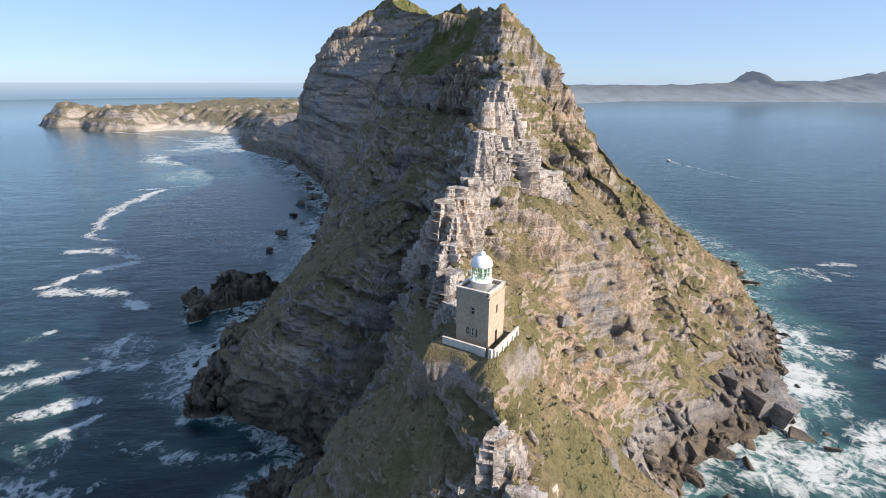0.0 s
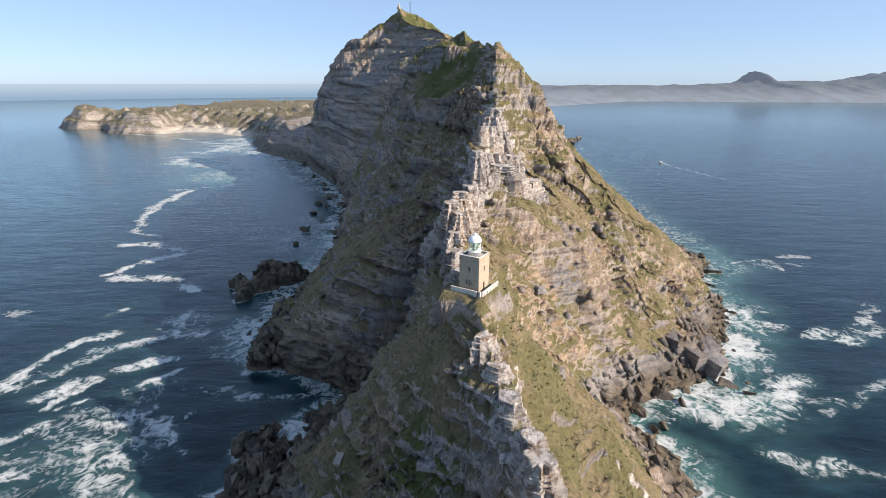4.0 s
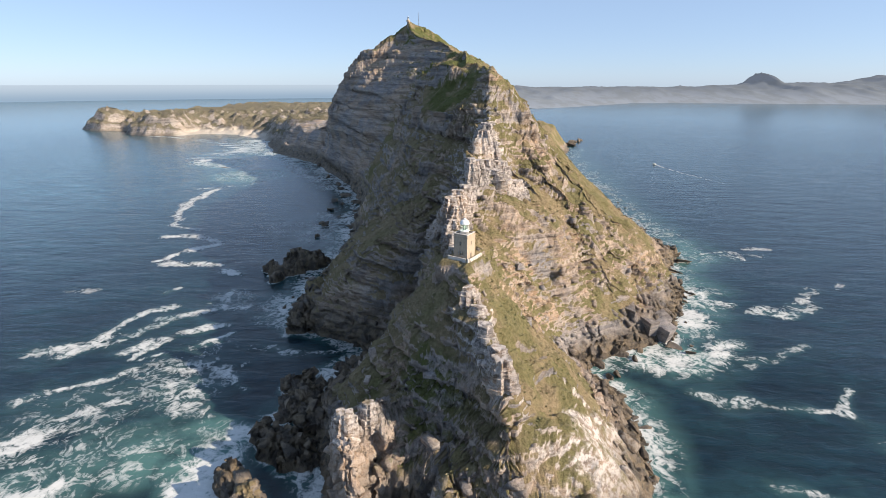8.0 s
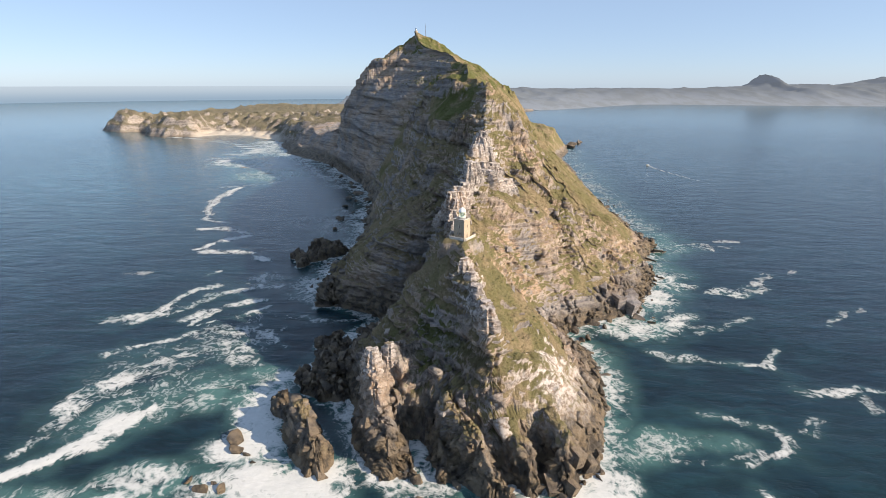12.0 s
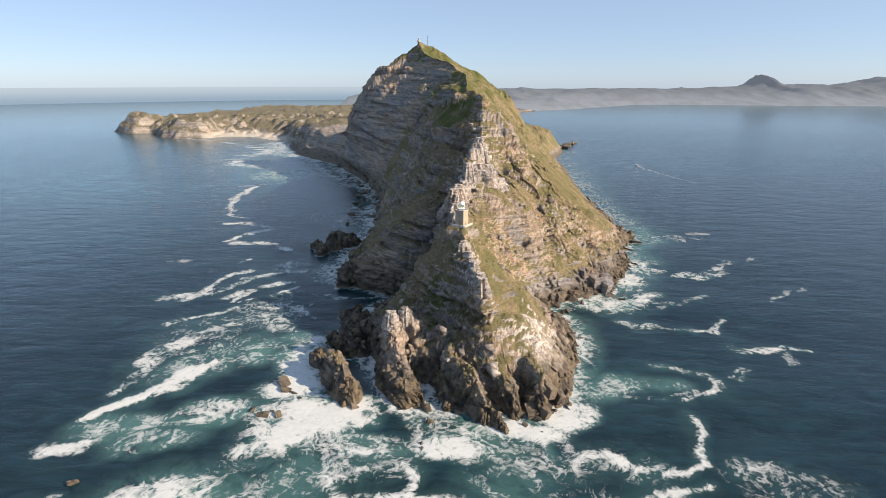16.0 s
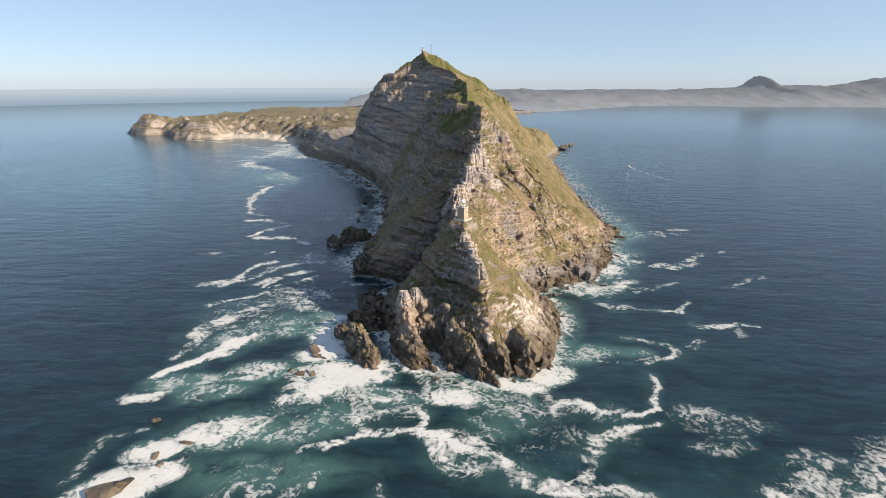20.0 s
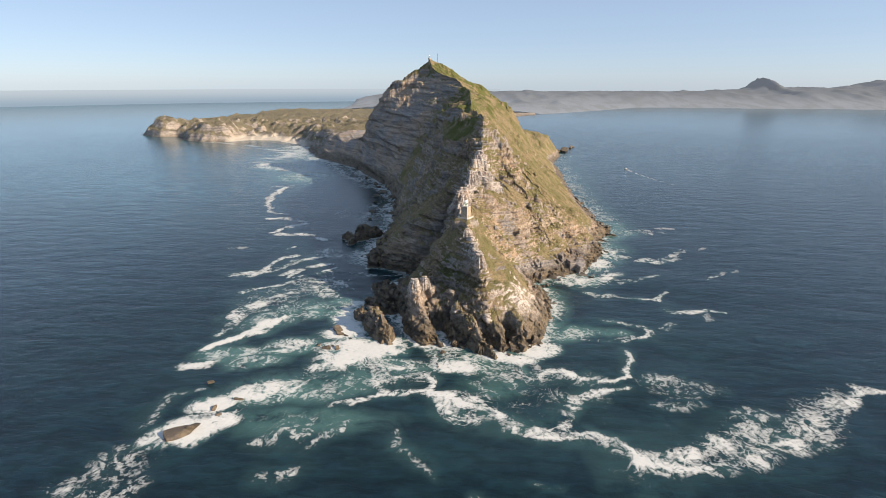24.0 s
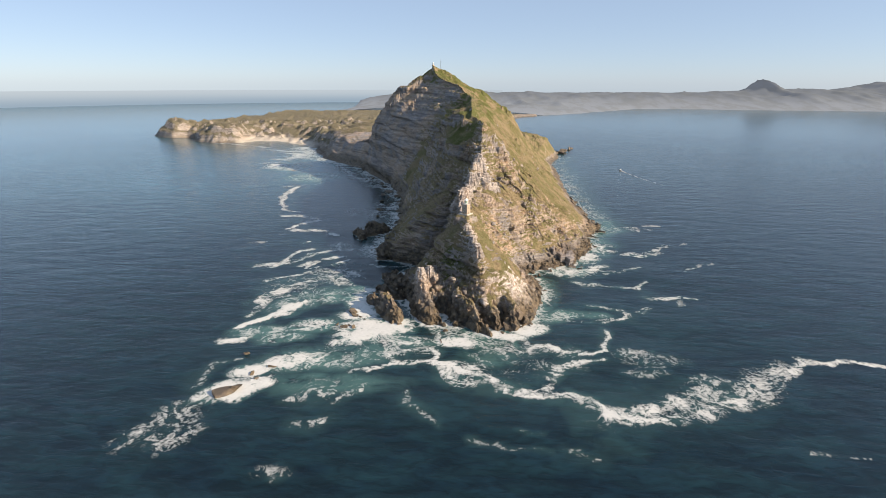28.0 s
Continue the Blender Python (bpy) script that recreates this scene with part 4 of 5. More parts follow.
for side, ops in OPEN.items():
    bm = wall_with_openings(W, H, 0.55, ops)
    if side in ("east", "west"):            # butt against the front and back walls
        bmesh.ops.scale(bm, vec=((W - 0.55) / W, 1, 1), verts=bm.verts)
    bmesh.ops.rotate(bm, matrix=Matrix.Rotation(radians(TURN[side]), 3, "Z"), verts=bm.verts)
    wall = part("wall", bm, sandstone, tower)
    for o in ops:
        mid, z0, z1 = (o[0] + o[1]) / 2, o[2], o[3]
        hw = (o[1] - o[0]) / 2
        turn = Matrix.Rotation(radians(TURN[side]), 3, "Z")
        if z0 == 0.0:
            bm = box(mid - hw, mid + hw, -W + 0.28, -W + 0.36, 0.02, z1)
            for k in (-0.5, 0.5):
                box(mid + k * hw - hw * 0.36, mid + k * hw + hw * 0.36, -W + 0.25, -W + 0.279, 0.25, z1 - 0.25, 0.01, bm)
            bmesh.ops.rotate(bm, matrix=turn, verts=bm.verts)
            part("door", bm, dark_wood, wall, "dark painted wooden door")
        else:
            bm = box(mid - hw, mid + hw, -W + 0.30, -W + 0.32, z0, z1)
            bmesh.ops.rotate(bm, matrix=turn, verts=bm.verts)
            part("pane", bm, dark_glass, wall)
            bm = bmesh.new()
            for q in (-hw + 0.03, hw - 0.03):
                box(mid + q - 0.03, mid + q + 0.03, -W + 0.24, -W + 0.298, z0, z1, 0, bm)
            for q in (z0 + 0.03, (z0 + z1) / 2, z1 - 0.03):
                box(mid - hw + 0.062, mid + hw - 0.062, -W + 0.24, -W + 0.298, q - 0.03, q + 0.03, 0, bm)
            bmesh.ops.rotate(bm, matrix=turn, verts=bm.verts)
            part("window_frame", bm, white_paint, wall)
            bm = box(mid - hw - 0.12, mid + hw + 0.12, -W - 0.09, -W - 0.003, z0 - 0.14, z0 - 0.003, 0.02)
            bmesh.ops.rotate(bm, matrix=turn, verts=bm.verts)
            part("sill", bm, sandstone, wall)
part("plinth", box(-W - 0.14, W + 0.14, -W - 0.14, W + 0.14, -1.4, 0.0, 0.04), sandstone, tower)
part("roof_deck", box(-W + 0.56, W - 0.56, -W + 0.56, W - 0.56, H + 0.30, H + 0.55), worn_white, tower)
for k in range(4):
    for nm, o0, o1, z0, z1 in (("cornice", 0.16, -0.30, H, H + 0.32), ("parapet", 0.02, -0.28, H + 0.324, H + 0.95), ("coping", 0.10, -0.36, H + 0.954, H + 1.10)):
        bm = box(-W - o0, W - 0.45, -W - o0, -W - o1, z0, z1, 0.025)
        bmesh.ops.rotate(bm, matrix=Matrix.Rotation(radians(90 * k), 3, "Z"), verts=bm.verts)
        part(nm, bm, worn_white if nm == "coping" else sandstone, tower, "white painted coping" if nm == "coping" else "")
# lantern: drum, glazing in a lattice, dome with ball vent
drum = part("lantern_drum", lathe(((1.55, H + 0.553), (1.55, H + 1.7), (1.72, H + 1.72), (1.72, H + 1.86), (1.5, H + 1.88))), white_paint, tower, "round white lantern base", True)
GZ0, GZ1 = H + 1.885, H + 4.1
panes_n = 12
for k in range(panes_n):
    a0, a1 = 2 * math.pi * k / panes_n, 2 * math.pi * (k + 1) / panes_n
    am = (a0 + a1) / 2
    bm = box(-0.36, 0.36, 1.395, 1.407, GZ0 + 0.03, GZ1 - 0.03)
    bmesh.ops.rotate(bm, matrix=Matrix.Rotation(am, 3, "Z"), verts=bm.verts)
    pane = part("lantern_pane", bm, glass, tower)
    pane.visible_shadow = False
    bm = box(-0.035, 0.035, 1.40, 1.50, GZ0, GZ1)
    bmesh.ops.rotate(bm, matrix=Matrix.Rotation(a0, 3, "Z"), verts=bm.verts)
    part("astragal", bm, white_paint, tower)
    for q in (0.33, 0.66):
        z = GZ0 + (GZ1 - GZ0) * q
        bm = box(-0.33, 0.33, 1.41, 1.45, z - 0.025, z + 0.025)
        bmesh.ops.rotate(bm, matrix=Matrix.Rotation(am, 3, "Z"), verts=bm.verts)
        part("glazing_bar", bm, white_paint, tower)
part("lens", lathe(((0.35, H + 1.2), (0.6, H + 1.95), (0.78, H + 2.6), (0.80, H + 3.0), (0.78, H + 3.4), (0.55, H + 3.95), (0.2, H + 4.05)), 20), glass, tower, "round glass lens inside the lantern", True)
part("lens_stand", lathe(((0.30, H + 0.553), (0.30, H + 1.19))), lens_brass, tower)
part("dome", lathe(((1.62, GZ1), (1.68, GZ1 + 0.06), (1.66, GZ1 + 0.22), (1.58, GZ1 + 0.55), (1.38, GZ1 + 0.98), (1.02, GZ1 + 1.36), (0.6, GZ1 + 1.56), (0.42, GZ1 + 1.60))), white_paint, tower, "white painted lantern dome", True)
part("vent", lathe(((0.40, GZ1 + 1.605), (0.46, GZ1 + 1.7), (0.48, GZ1 + 1.86), (0.34, GZ1 + 2.04), (0.1, GZ1 + 2.1), (0.04, GZ1 + 2.35)), 16), white_paint, tower, "", True)

# terrace wall round the tower's foot
terrace = holder("terrace_wall", LH, "low whitewashed wall round the lighthouse terrace", "wall")
for x0, x1, y0, y1 in ((-4.1, 3.1, -4.55, -4.25), (4.3, 4.6, -4.2, 4.5)):
    lower = part("wall_panel", box(x0, x1, y0, y1, -1.0, 1.05, 0.02), worn_white, terrace)
    part("coping", box(x0 - 0.05, x1 + 0.05, y0 - 0.05, y1 + 0.05, 1.053, 1.2, 0.03), worn_white, terrace)
part("gate_pier", box(3.75, 4.28, -4.75, -4.22, -1.0, 1.35, 0.03), worn_white, terrace)
for k in range(5):
    part("buttress", box(4.603, 4.85, -3.6 + 1.8 * k, -3.2 + 1.8 * k, -1.0, 0.8, 0.03), worn_white, terrace)
deck = part("terrace", box(-4.05, 4.28, -4.22, 4.5, -1.39, -0.03, 0.02), slab_grey, None)
deck.matrix_world = LH
for v in deck.data.vertices:
    v.co.z = min(v.co.z, -0.03)
tagged(deck, "grey concrete terrace under the lighthouse", "terrace", kind="structure")


# ---- far land ----
COAST = ((-330, 830), (-400, 960), (-450, 1040), (-520, 1110), (-600, 1195), (-700, 1215), (-740, 1152), (-818, 1143), (-900, 1205), (-945, 1290), (-985, 1300), (-1025, 1268),
         (-1080, 1300), (-1130, 1350), (-1120, 1450), (-1060, 1600), (-1000, 1900), (-950, 2400), (-900, 3200), (-1000, 4800), (4600, 4800), (4600, 3300), (3300, 3230),
         (2400, 3320), (1700, 3480), (1250, 3500), (800, 3000), (520, 2700), (200, 2400), (110, 1800), (40, 1300), (20, 900))


def inside_coast(x, y):
    """Distance from the coast, positive on land."""
    inside = np.zeros(x.shape, bool)
    best = np.full(x.shape, 1e9)
    for (ax, ay), (bx, by) in zip(COAST, COAST[1:] + COAST[:1]):
        dx, dy = bx - ax, by - ay
        t = np.clip(((x - ax) * dx + (y - ay) * dy) / (dx * dx + dy * dy), 0, 1)
        best = np.minimum(best, np.hypot(x - ax - t * dx, y - ay - t * dy))
        if ay != by:
            cross = (ay > y) != (by > y)
            inside ^= cross & (x < ax + (y - ay) / (by - ay) * (bx - ax))
    return np.where(inside, best, -best)


def far_height(x, y):
    d = inside_coast(x, y) + 16 * fbm(x / 90, y / 90, 0, 4, 201) + 9 * ridged(x / 45, y / 45, 0, 3, 202)
    bay = smooth(-770, -720, x) * smooth(-440, -500, x) * smooth(1500, 1300, y)
    cliff = 26 * smooth(2, 16, d) + 24 * smooth(24, 48, d + 10 * vnoise(x / 25, y / 25, 0, 206))
    dune = 5 * smooth(0, 50, d) + 43 * smooth(55, 120, d)
    z = cliff * (1 - bay) + dune * bay
    bluff = smooth(60, 0, np.hypot(x + 1050, y - 1340) - 25) + 0.8 * smooth(60, 0, np.hypot(x + 850, y - 1200) - 30)
    gap = smooth(70, 10, np.hypot(x + 985, y - 1310)) * 26
    z = z + smooth(10, 60, d) * (16 * bluff - 1.3 * gap + 9 * fbm(x / 55, y / 55, 0, 4, 203) + 5 * smooth(1500, 2300, y) + 6 * smooth(-800, -200, x) )
    z = z + smooth(0, 20, d) * (10 * ridged(x / 26, y / 24, 0, 4, 205))
    edge, top = facets(x / 34, y / 24, 209)
    z = z + smooth(6, 40, d) * 22 * top * smooth(1700, 1400, y)
    zz = (z + 3 * vnoise(x / 80, y / 80, 0, 208)) / 11
    fr = zz - np.floor(zz)
    z = z + (smooth(0.25, 0.8, fr) - fr) * 8 * (1 - bay)
    z = z * (1 - 0.85 * smooth(2100, 2680, y))
    return np.where(d < 0, np.maximum(d * 0.6, -12), 0.82 * z)


fx = steps_between((-1330, -380, 6), (-380, 400, 30))
fy = steps_between((845, 1460, 5), (1460, 2700, 25))
FX, FY = np.meshgrid(fx, fy)
FZ = far_height(FX, FY)
fdy, fdx = np.gradient(FZ, fy, fx)
fst = np.hypot(fdx, fdy)
sandy = smooth(-760, -720, FX) * smooth(-430, -480, FX) * smooth(13, 8, FZ) * (FZ > -3)


def far_land_material():
    m = rock_material("far_cliffs_heath_and_beach", (0.25, 0.225, 0.205), (0.31, 0.25, 0.20), (0.135, 0.135, 0.085), (0.22, 0.19, 0.14), 1.0, 0.3)
    n = Nodes("", m)
    old = n.bsdf.inputs["Base Color"].links[0].from_socket
    sand = n.mix(n.step(n.noise(0.05, 4), 0.35, 0.65), (0.50, 0.45, 0.385), (0.58, 0.53, 0.46))
    n.set(n.bsdf, "Base Color", n.mix(n.attr("sand"), old, sand))
    return m


far = grid_mesh("ground_far_headland", FX, FY, FZ, far_land_material(),
                {"sand": sandy, "veg": np.clip(0.9 - 0.5 * fst, 0, 1) * smooth(8, 20, FZ), "white": 0.25 * smooth(0.6, 1.5, fst), "wet": 0.7 * smooth(6, 2, FZ) * (1 - sandy), "lush": 0.5 + 0 * FZ})
tagged(far, "distant low headland with pale cliffs and a sandy beach", "headland", kind="structure")

# mountains across the bay, and a glowing strip added for the sea's far edge
RIDGE_X = (-1100, 300, 1000, 1700, 2100, 2430, 2570, 2621, 2670, 2760, 3000, 3200, 3410, 3680, 4200, 4600)
RIDGE_Z = (80, 95, 88, 88, 94, 104, 136, 176, 152, 122, 138, 132, 150, 192, 236, 246)
bx = steps_between((-1100, 4600, 22))
by = steps_between((2650, 4560, 22))
BX, BY = np.meshgrid(bx, by)
bd = inside_coast(BX, BY) + 40 * fbm(BX / 240, BY / 240, 0, 3, 211)
crest_z = np.interp(BX + 18 * fbm(BX / 90, BY / 90, 0, 2, 213), RIDGE_X, RIDGE_Z)
rise = smooth(0, 1, np.clip((BY - 3300) / 1150, 0, 1)) ** 1.2
BZ = np.where(bd < 0, -8, 12 * smooth(0, 120, bd) + crest_z * (0.32 * smooth(0, 500, bd) + 0.64 * rise) + smooth(100, 500, bd) * ((8 + 0.16 * crest_z) * ridged(BX / 260, BY / 330, 0, 5, 215)))
BZ = BZ + 44 * np.exp(-np.abs(BX - 2625) / 45 - ((BY - 4450) / 200) ** 2)


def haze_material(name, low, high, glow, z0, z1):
    """Distance seen through sea air: haze painted by height and a little glow."""
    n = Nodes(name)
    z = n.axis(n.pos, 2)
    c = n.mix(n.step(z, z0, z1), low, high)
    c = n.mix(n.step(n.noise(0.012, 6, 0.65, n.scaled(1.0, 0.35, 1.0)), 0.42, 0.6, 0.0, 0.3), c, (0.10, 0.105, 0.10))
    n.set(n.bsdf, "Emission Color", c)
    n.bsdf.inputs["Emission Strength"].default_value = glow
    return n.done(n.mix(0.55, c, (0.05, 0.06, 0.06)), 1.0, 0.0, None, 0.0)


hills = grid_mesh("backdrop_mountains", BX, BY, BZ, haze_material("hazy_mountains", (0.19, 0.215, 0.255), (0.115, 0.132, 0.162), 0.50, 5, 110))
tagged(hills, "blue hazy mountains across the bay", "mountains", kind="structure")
ang = np.radians(np.linspace(86, 160, 75))
ring_z = np.array([-6.0, 12.0, 40.0, 72.0, 100.0, 119.0])
RA, RZ = np.meshgrid(ang, ring_z)
# sea haze painted as emission, paler upward, closing the gap below the horizon
edge_mat = Nodes("horizon_haze_glow")
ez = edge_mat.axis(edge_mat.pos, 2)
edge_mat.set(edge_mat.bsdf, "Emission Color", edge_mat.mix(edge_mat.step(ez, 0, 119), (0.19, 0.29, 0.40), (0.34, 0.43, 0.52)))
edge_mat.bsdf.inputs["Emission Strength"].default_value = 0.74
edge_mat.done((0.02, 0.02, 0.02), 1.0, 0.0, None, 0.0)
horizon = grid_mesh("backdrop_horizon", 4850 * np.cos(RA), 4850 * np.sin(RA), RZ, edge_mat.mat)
tagged(horizon, "glowing strip painted as the hazy far edge of the sea", "horizon", kind="structure")


# ---- loose rocks ----
def on_cape(x, y):
    """Height of the built ground."""
    i = int(np.clip(np.searchsorted(gy, y), 1, len(gy) - 1))
    j = int(np.clip(np.searchsorted(GX[i], x), 1, COLUMNS - 1))
    return float(PZ[i, j])


def with_attr(ob, **vals):
    for key, v in vals.items():
        at = ob.data.attributes.new(key, "FLOAT", "POINT")
        at.data.foreach_set("value", np.full(len(ob.data.vertices), v, np.float32))
    return ob


rng = random.Random(7)


def boulder_bm(seed, sx=1.0, sy=0.8, sz=0.6):
    """An angular block: the hull of scattered points, edges knocked off."""
    r = random.Random(seed)
    bm = bmesh.new()
    for _ in range(13):
        v = Vector((r.uniform(-1, 1), r.uniform(-1, 1), r.uniform(-1, 1)))
        k = max(abs(v.x), abs(v.y), abs(v.z))
        v = v / max(k, 0.001) * r.uniform(0.8, 1.0) * (0.75 + 0.25 * (v.length < 1))
        bm.verts.new((v.x * sx, v.y * sy, v.z * sz))
    hull = bmesh.ops.convex_hull(bm, input=list(bm.verts))
    bmesh.ops.delete(bm, geom=[v for v in bm.verts if not v.link_faces], context="VERTS")
    bmesh.ops.bevel(bm, geom=list(bm.edges), offset=0.06, segments=1, affect="EDGES")
    return bm


MASTERS = []
for k in range(8):
    ob = part("boulder", boulder_bm(40 + k, 1.0, rng.uniform(0.5, 0.85), rng.uniform(0.4, 0.75)), cape_rock)
    with_attr(ob, wet=1.0 if k % 2 else 0.9, white=0.1, veg=0.0)
    tagged(ob, "dark angular boulder washed by the surf", "boulder", "boulders along the shore")
    MASTERS.append(ob)
USED = set()


def lay_boulder(x, y, size, z=None, label=""):
    k = rng.randrange(len(MASTERS))
    m = pose(x, y, (z if z is not None else on_cape(x, y)) + size * 0.12, rng.uniform(-18, 18), rng.uniform(-18, 18), rng.uniform(0, 360)) @ Matrix.Diagonal((size, size, size, 1))
    if k not in USED:
        USED.add(k)
        ob = MASTERS[k]
        ob.matrix_world = m
    else:
        ob = copy_thing(MASTERS[k], m)
    if label:
        ob["label"] = label
    return ob


# rocks that stand alone in the surf
SURF = ((118, 64, 4.2), (112, 70, 2.2), (122, 72, 2.0), (-92, -48, 4.5), (-89, -54, 3.2), (-84, -56, 2.6), (-100, -70, 3.0), (-80, -60, 2.2), (-94, -74, 2.4), (-86, -74, 2.2), (-90, -71, 1.8),
                (-128, -133, 2.2), (-138, -142, 2.6), (-133, -147, 1.8), (-141, -160, 4.4), (-147, -164, 3.6), (-152, -118, 2.6), (-14, -76, 2.6), (30, -77, 2.4), (82, 62, 2.6), (88, 58, 2.0), (93, 66, 2.2), (74, 44, 3.0), (68, 30, 2.4)) + (
        (239, 939, 7), (252, 950, 6), (265, 985, 8), (290, 1040, 7), (302, 1062, 5),
        (-128, 300, 4), (-134, 306, 3), (-122, 330, 3.5), (-138, 360, 4.5), (-130, 384, 4), (-142, 400, 3.4), (-126, 262, 3.4), (-136, 430, 4), (-160, 500, 5), (-150, 470, 4), (-190, 560, 5), (-230, 660, 6))
for x, y, s in SURF:
    lay_boulder(x, y, 0.75 * s, 0.25 * s, "dark wet rock ringed by white surf")
made = 0
while made < 290:
    y = rng.uniform(-80, 420)
    if rng.random() < 0.5:
        x = float(table(y, WEST_SHORE, 1)) + rng.gauss(1, 7)
    else:
        x = float(table(y, EAST_SHORE, 1)) + rng.gauss(-2, 7)
    if (y > 200 and rng.random() < 0.4) or (y < -15 and rng.random() < 0.7):
        continue
    z = on_cape(x, y)
    if not -3.5 < z < 11:
        continue
    size = min(2.8, (0.45 + rng.expovariate(1.9)) * (1.0 if y < 150 else 1.6))
    lay_boulder(x, y, size, max(z, -0.5))
    made += 1


def bedded_crag(x, y, z0, z1, rx, ry, turn, seed, white=0.6):
    """A crag of level sandstone beds, each bed a rough-edged slab of its own, split by upright joints."""
    r = random.Random(seed)
    crag = holder("rock_outcrop", pose(x, y, z0, r.uniform(-4, 4), r.uniform(-4, 4), turn), "weathered pale sandstone outcrop in level beds", "rock", "bedded outcrops on the ridge")
    z, n = 0.0, 22
    shape = [1 + 0.26 * r.uniform(-1, 1) + 0.2 * (k % 5 == 0) for k in range(n)]
    lean_x, lean_y = r.uniform(-0.12, 0.12), r.uniform(-0.12, 0.12)
    ox = oy = 0.0
    while z < z1 - z0:
        h = r.choice((0.5, 0.7, 1.0, 1.4, 2.0))
        f = z / (z1 - z0)
        s = (1.18 - 0.62 * f ** 1.4) * r.uniform(0.95, 1.04)
        shape = [q + 0.05 * r.uniform(-1, 1) for q in shape]
        ox, oy = lean_x * z + r.uniform(-0.15, 0.15), lean_y * z + r.uniform(-0.15, 0.15)
        bm = bmesh.new()
        low, top = [], []
        for k in range(n):
            a = 2 * math.pi * k / n
            c, d = math.cos(a), math.sin(a)
            sq = 1 / max(abs(c), abs(d)) ** 0.3
            j = shape[k] * sq * (1 + 0.05 * r.uniform(-1, 1))
            px, py = ox + rx * s * j * c, oy + ry * s * j * d
            low.append(bm.verts.new((px * 0.97, py * 0.97, z - 0.15)))
            top.append(bm.verts.new((px, py, z + h + r.uniform(-0.16, 0.10))))
        for k in range(n):
            bm.faces.new((low[k], low[(k + 1) % n], top[(k + 1) % n], top[k]))
        bm.faces.new(top)
        bm.faces.new(low[::-1])
        bmesh.ops.triangulate(bm, faces=[f for f in bm.faces if len(f.verts) > 4])
        with_attr(part("bed", bm, cape_rock, crag), wet=0.0, white=white * (0.5 + 0.5 * f), veg=0.12)
        z += h
    return crag


# x, y, half widths and height above the ground
CRAGS = ((0.7, 55, 3.2, 2.6, 13), (-1, 58, 4.0, 3.0, 9), (-5, 50, 3.6, 3.2, 8), (-7, 52, 3.5, 2.8, 6), (-3, 47, 2.6, 2.4, 5), (-10, 54, 3.2, 2.6, 5), (3, 63, 3.2, 2.8, 10), (4, 69, 3.6, 3.0, 10), (8, 74, 4.2, 3.4, 9))
CRAGS += ((15, 78, 5.0, 3.2, 8), (21, 82, 5.5, 3.6, 8), (27, 88, 5.5, 3.8, 7), (31, 94, 5.0, 3.4, 6), (14, 86, 4.8, 3.4, 8), (20, 92, 5.0, 3.4, 7), (9, 92, 3.8, 3.0, 7), (12, 100, 4.2, 3.4, 7), (17, 103, 4.6, 3.2, 6), (12, 108, 4.0, 3.4, 6))
CRAGS += ((11, -37, 3.2, 2.8, 5), (9, -31, 2.8, 3.2, 5), (7, -25, 2.4, 2.8, 4), (4.5, -18, 2.4, 3.0, 4), (3, -12, 2.0, 2.6, 3), (-37, -33, 3.2, 2.8, 7), (-30, -30, 2.4, 2.2, 6), (-1, 14, 2.6, 2.2, 4), (-3, 22, 2.4, 3.0, 4), (-4, 32, 2.6, 3.0, 4), (-5, 40, 2.8, 3.0, 5))
for k, (cx_, cy_, a_, b_, up_) in enumerate(CRAGS):
    ground = on_cape(cx_, cy_)
    bedded_crag(cx_, cy_, ground - 5, ground + up_ * 0.75, a_ * 1.15, b_ * 1.15, 15 + 37 * (k % 5), 300 + k, 0.85)

# ---- broken blocks on the cliffs and along the foot of the cape, too many to count ----
def block_bm(seed):
    """A split block: a box with its corners shifted and some broken away."""
    r = random.Random(seed)
    bm = bmesh.new()
    for cx in (-1, 1):
        for cy in (-1, 1):
            for cz in (-1, 1):
                if r.random() < 0.14:
                    continue
                bm.verts.new((cx * r.uniform(0.8, 1.05), cy * 0.66 * r.uniform(0.75, 1.0), cz * 0.5 * r.uniform(0.7, 1.0)))
    bmesh.ops.convex_hull(bm, input=list(bm.verts))
    bmesh.ops.delete(bm, geom=[v for v in bm.verts if not v.link_faces], context="VERTS")
    return bm


HULLS = []
for k in range(14):
    bm = block_bm(500 + k)
    bmesh.ops.triangulate(bm, faces=bm.faces)
    bm.verts.index_update()
    HULLS.append((np.array([v.co[:] for v in bm.verts]), np.array([[v.index for v in f.verts] for f in bm.faces])))
    bm.free()
bl = np.random.default_rng(23)
M = 260000
ci, cj = bl.integers(2, len(gy) - 2, M), bl.integers(2, COLUMNS - 2, M)
cz, cs = GZ[ci, cj], steep[ci, cj]
foot = smooth(20, 9, cz) * (cz > -1.0) * smooth(250, 150, gy[ci]) * (1 - 0.8 * smooth(10, -30, gy[ci]))
face = smooth(0.5, 1.1, cs) * hard_a[ci, cj] * (cz > 12) * smooth(300, 140, gy[ci]) * 0.6
keep = (bl.random(M) < 0.065 * foot + 0.016 * face) & (np.hypot(GX[ci, cj] - 0.4, gy[ci] - 5.6) > 9)
ci, cj = ci[keep][:7000], cj[keep][:7000]
BLOCKS = []
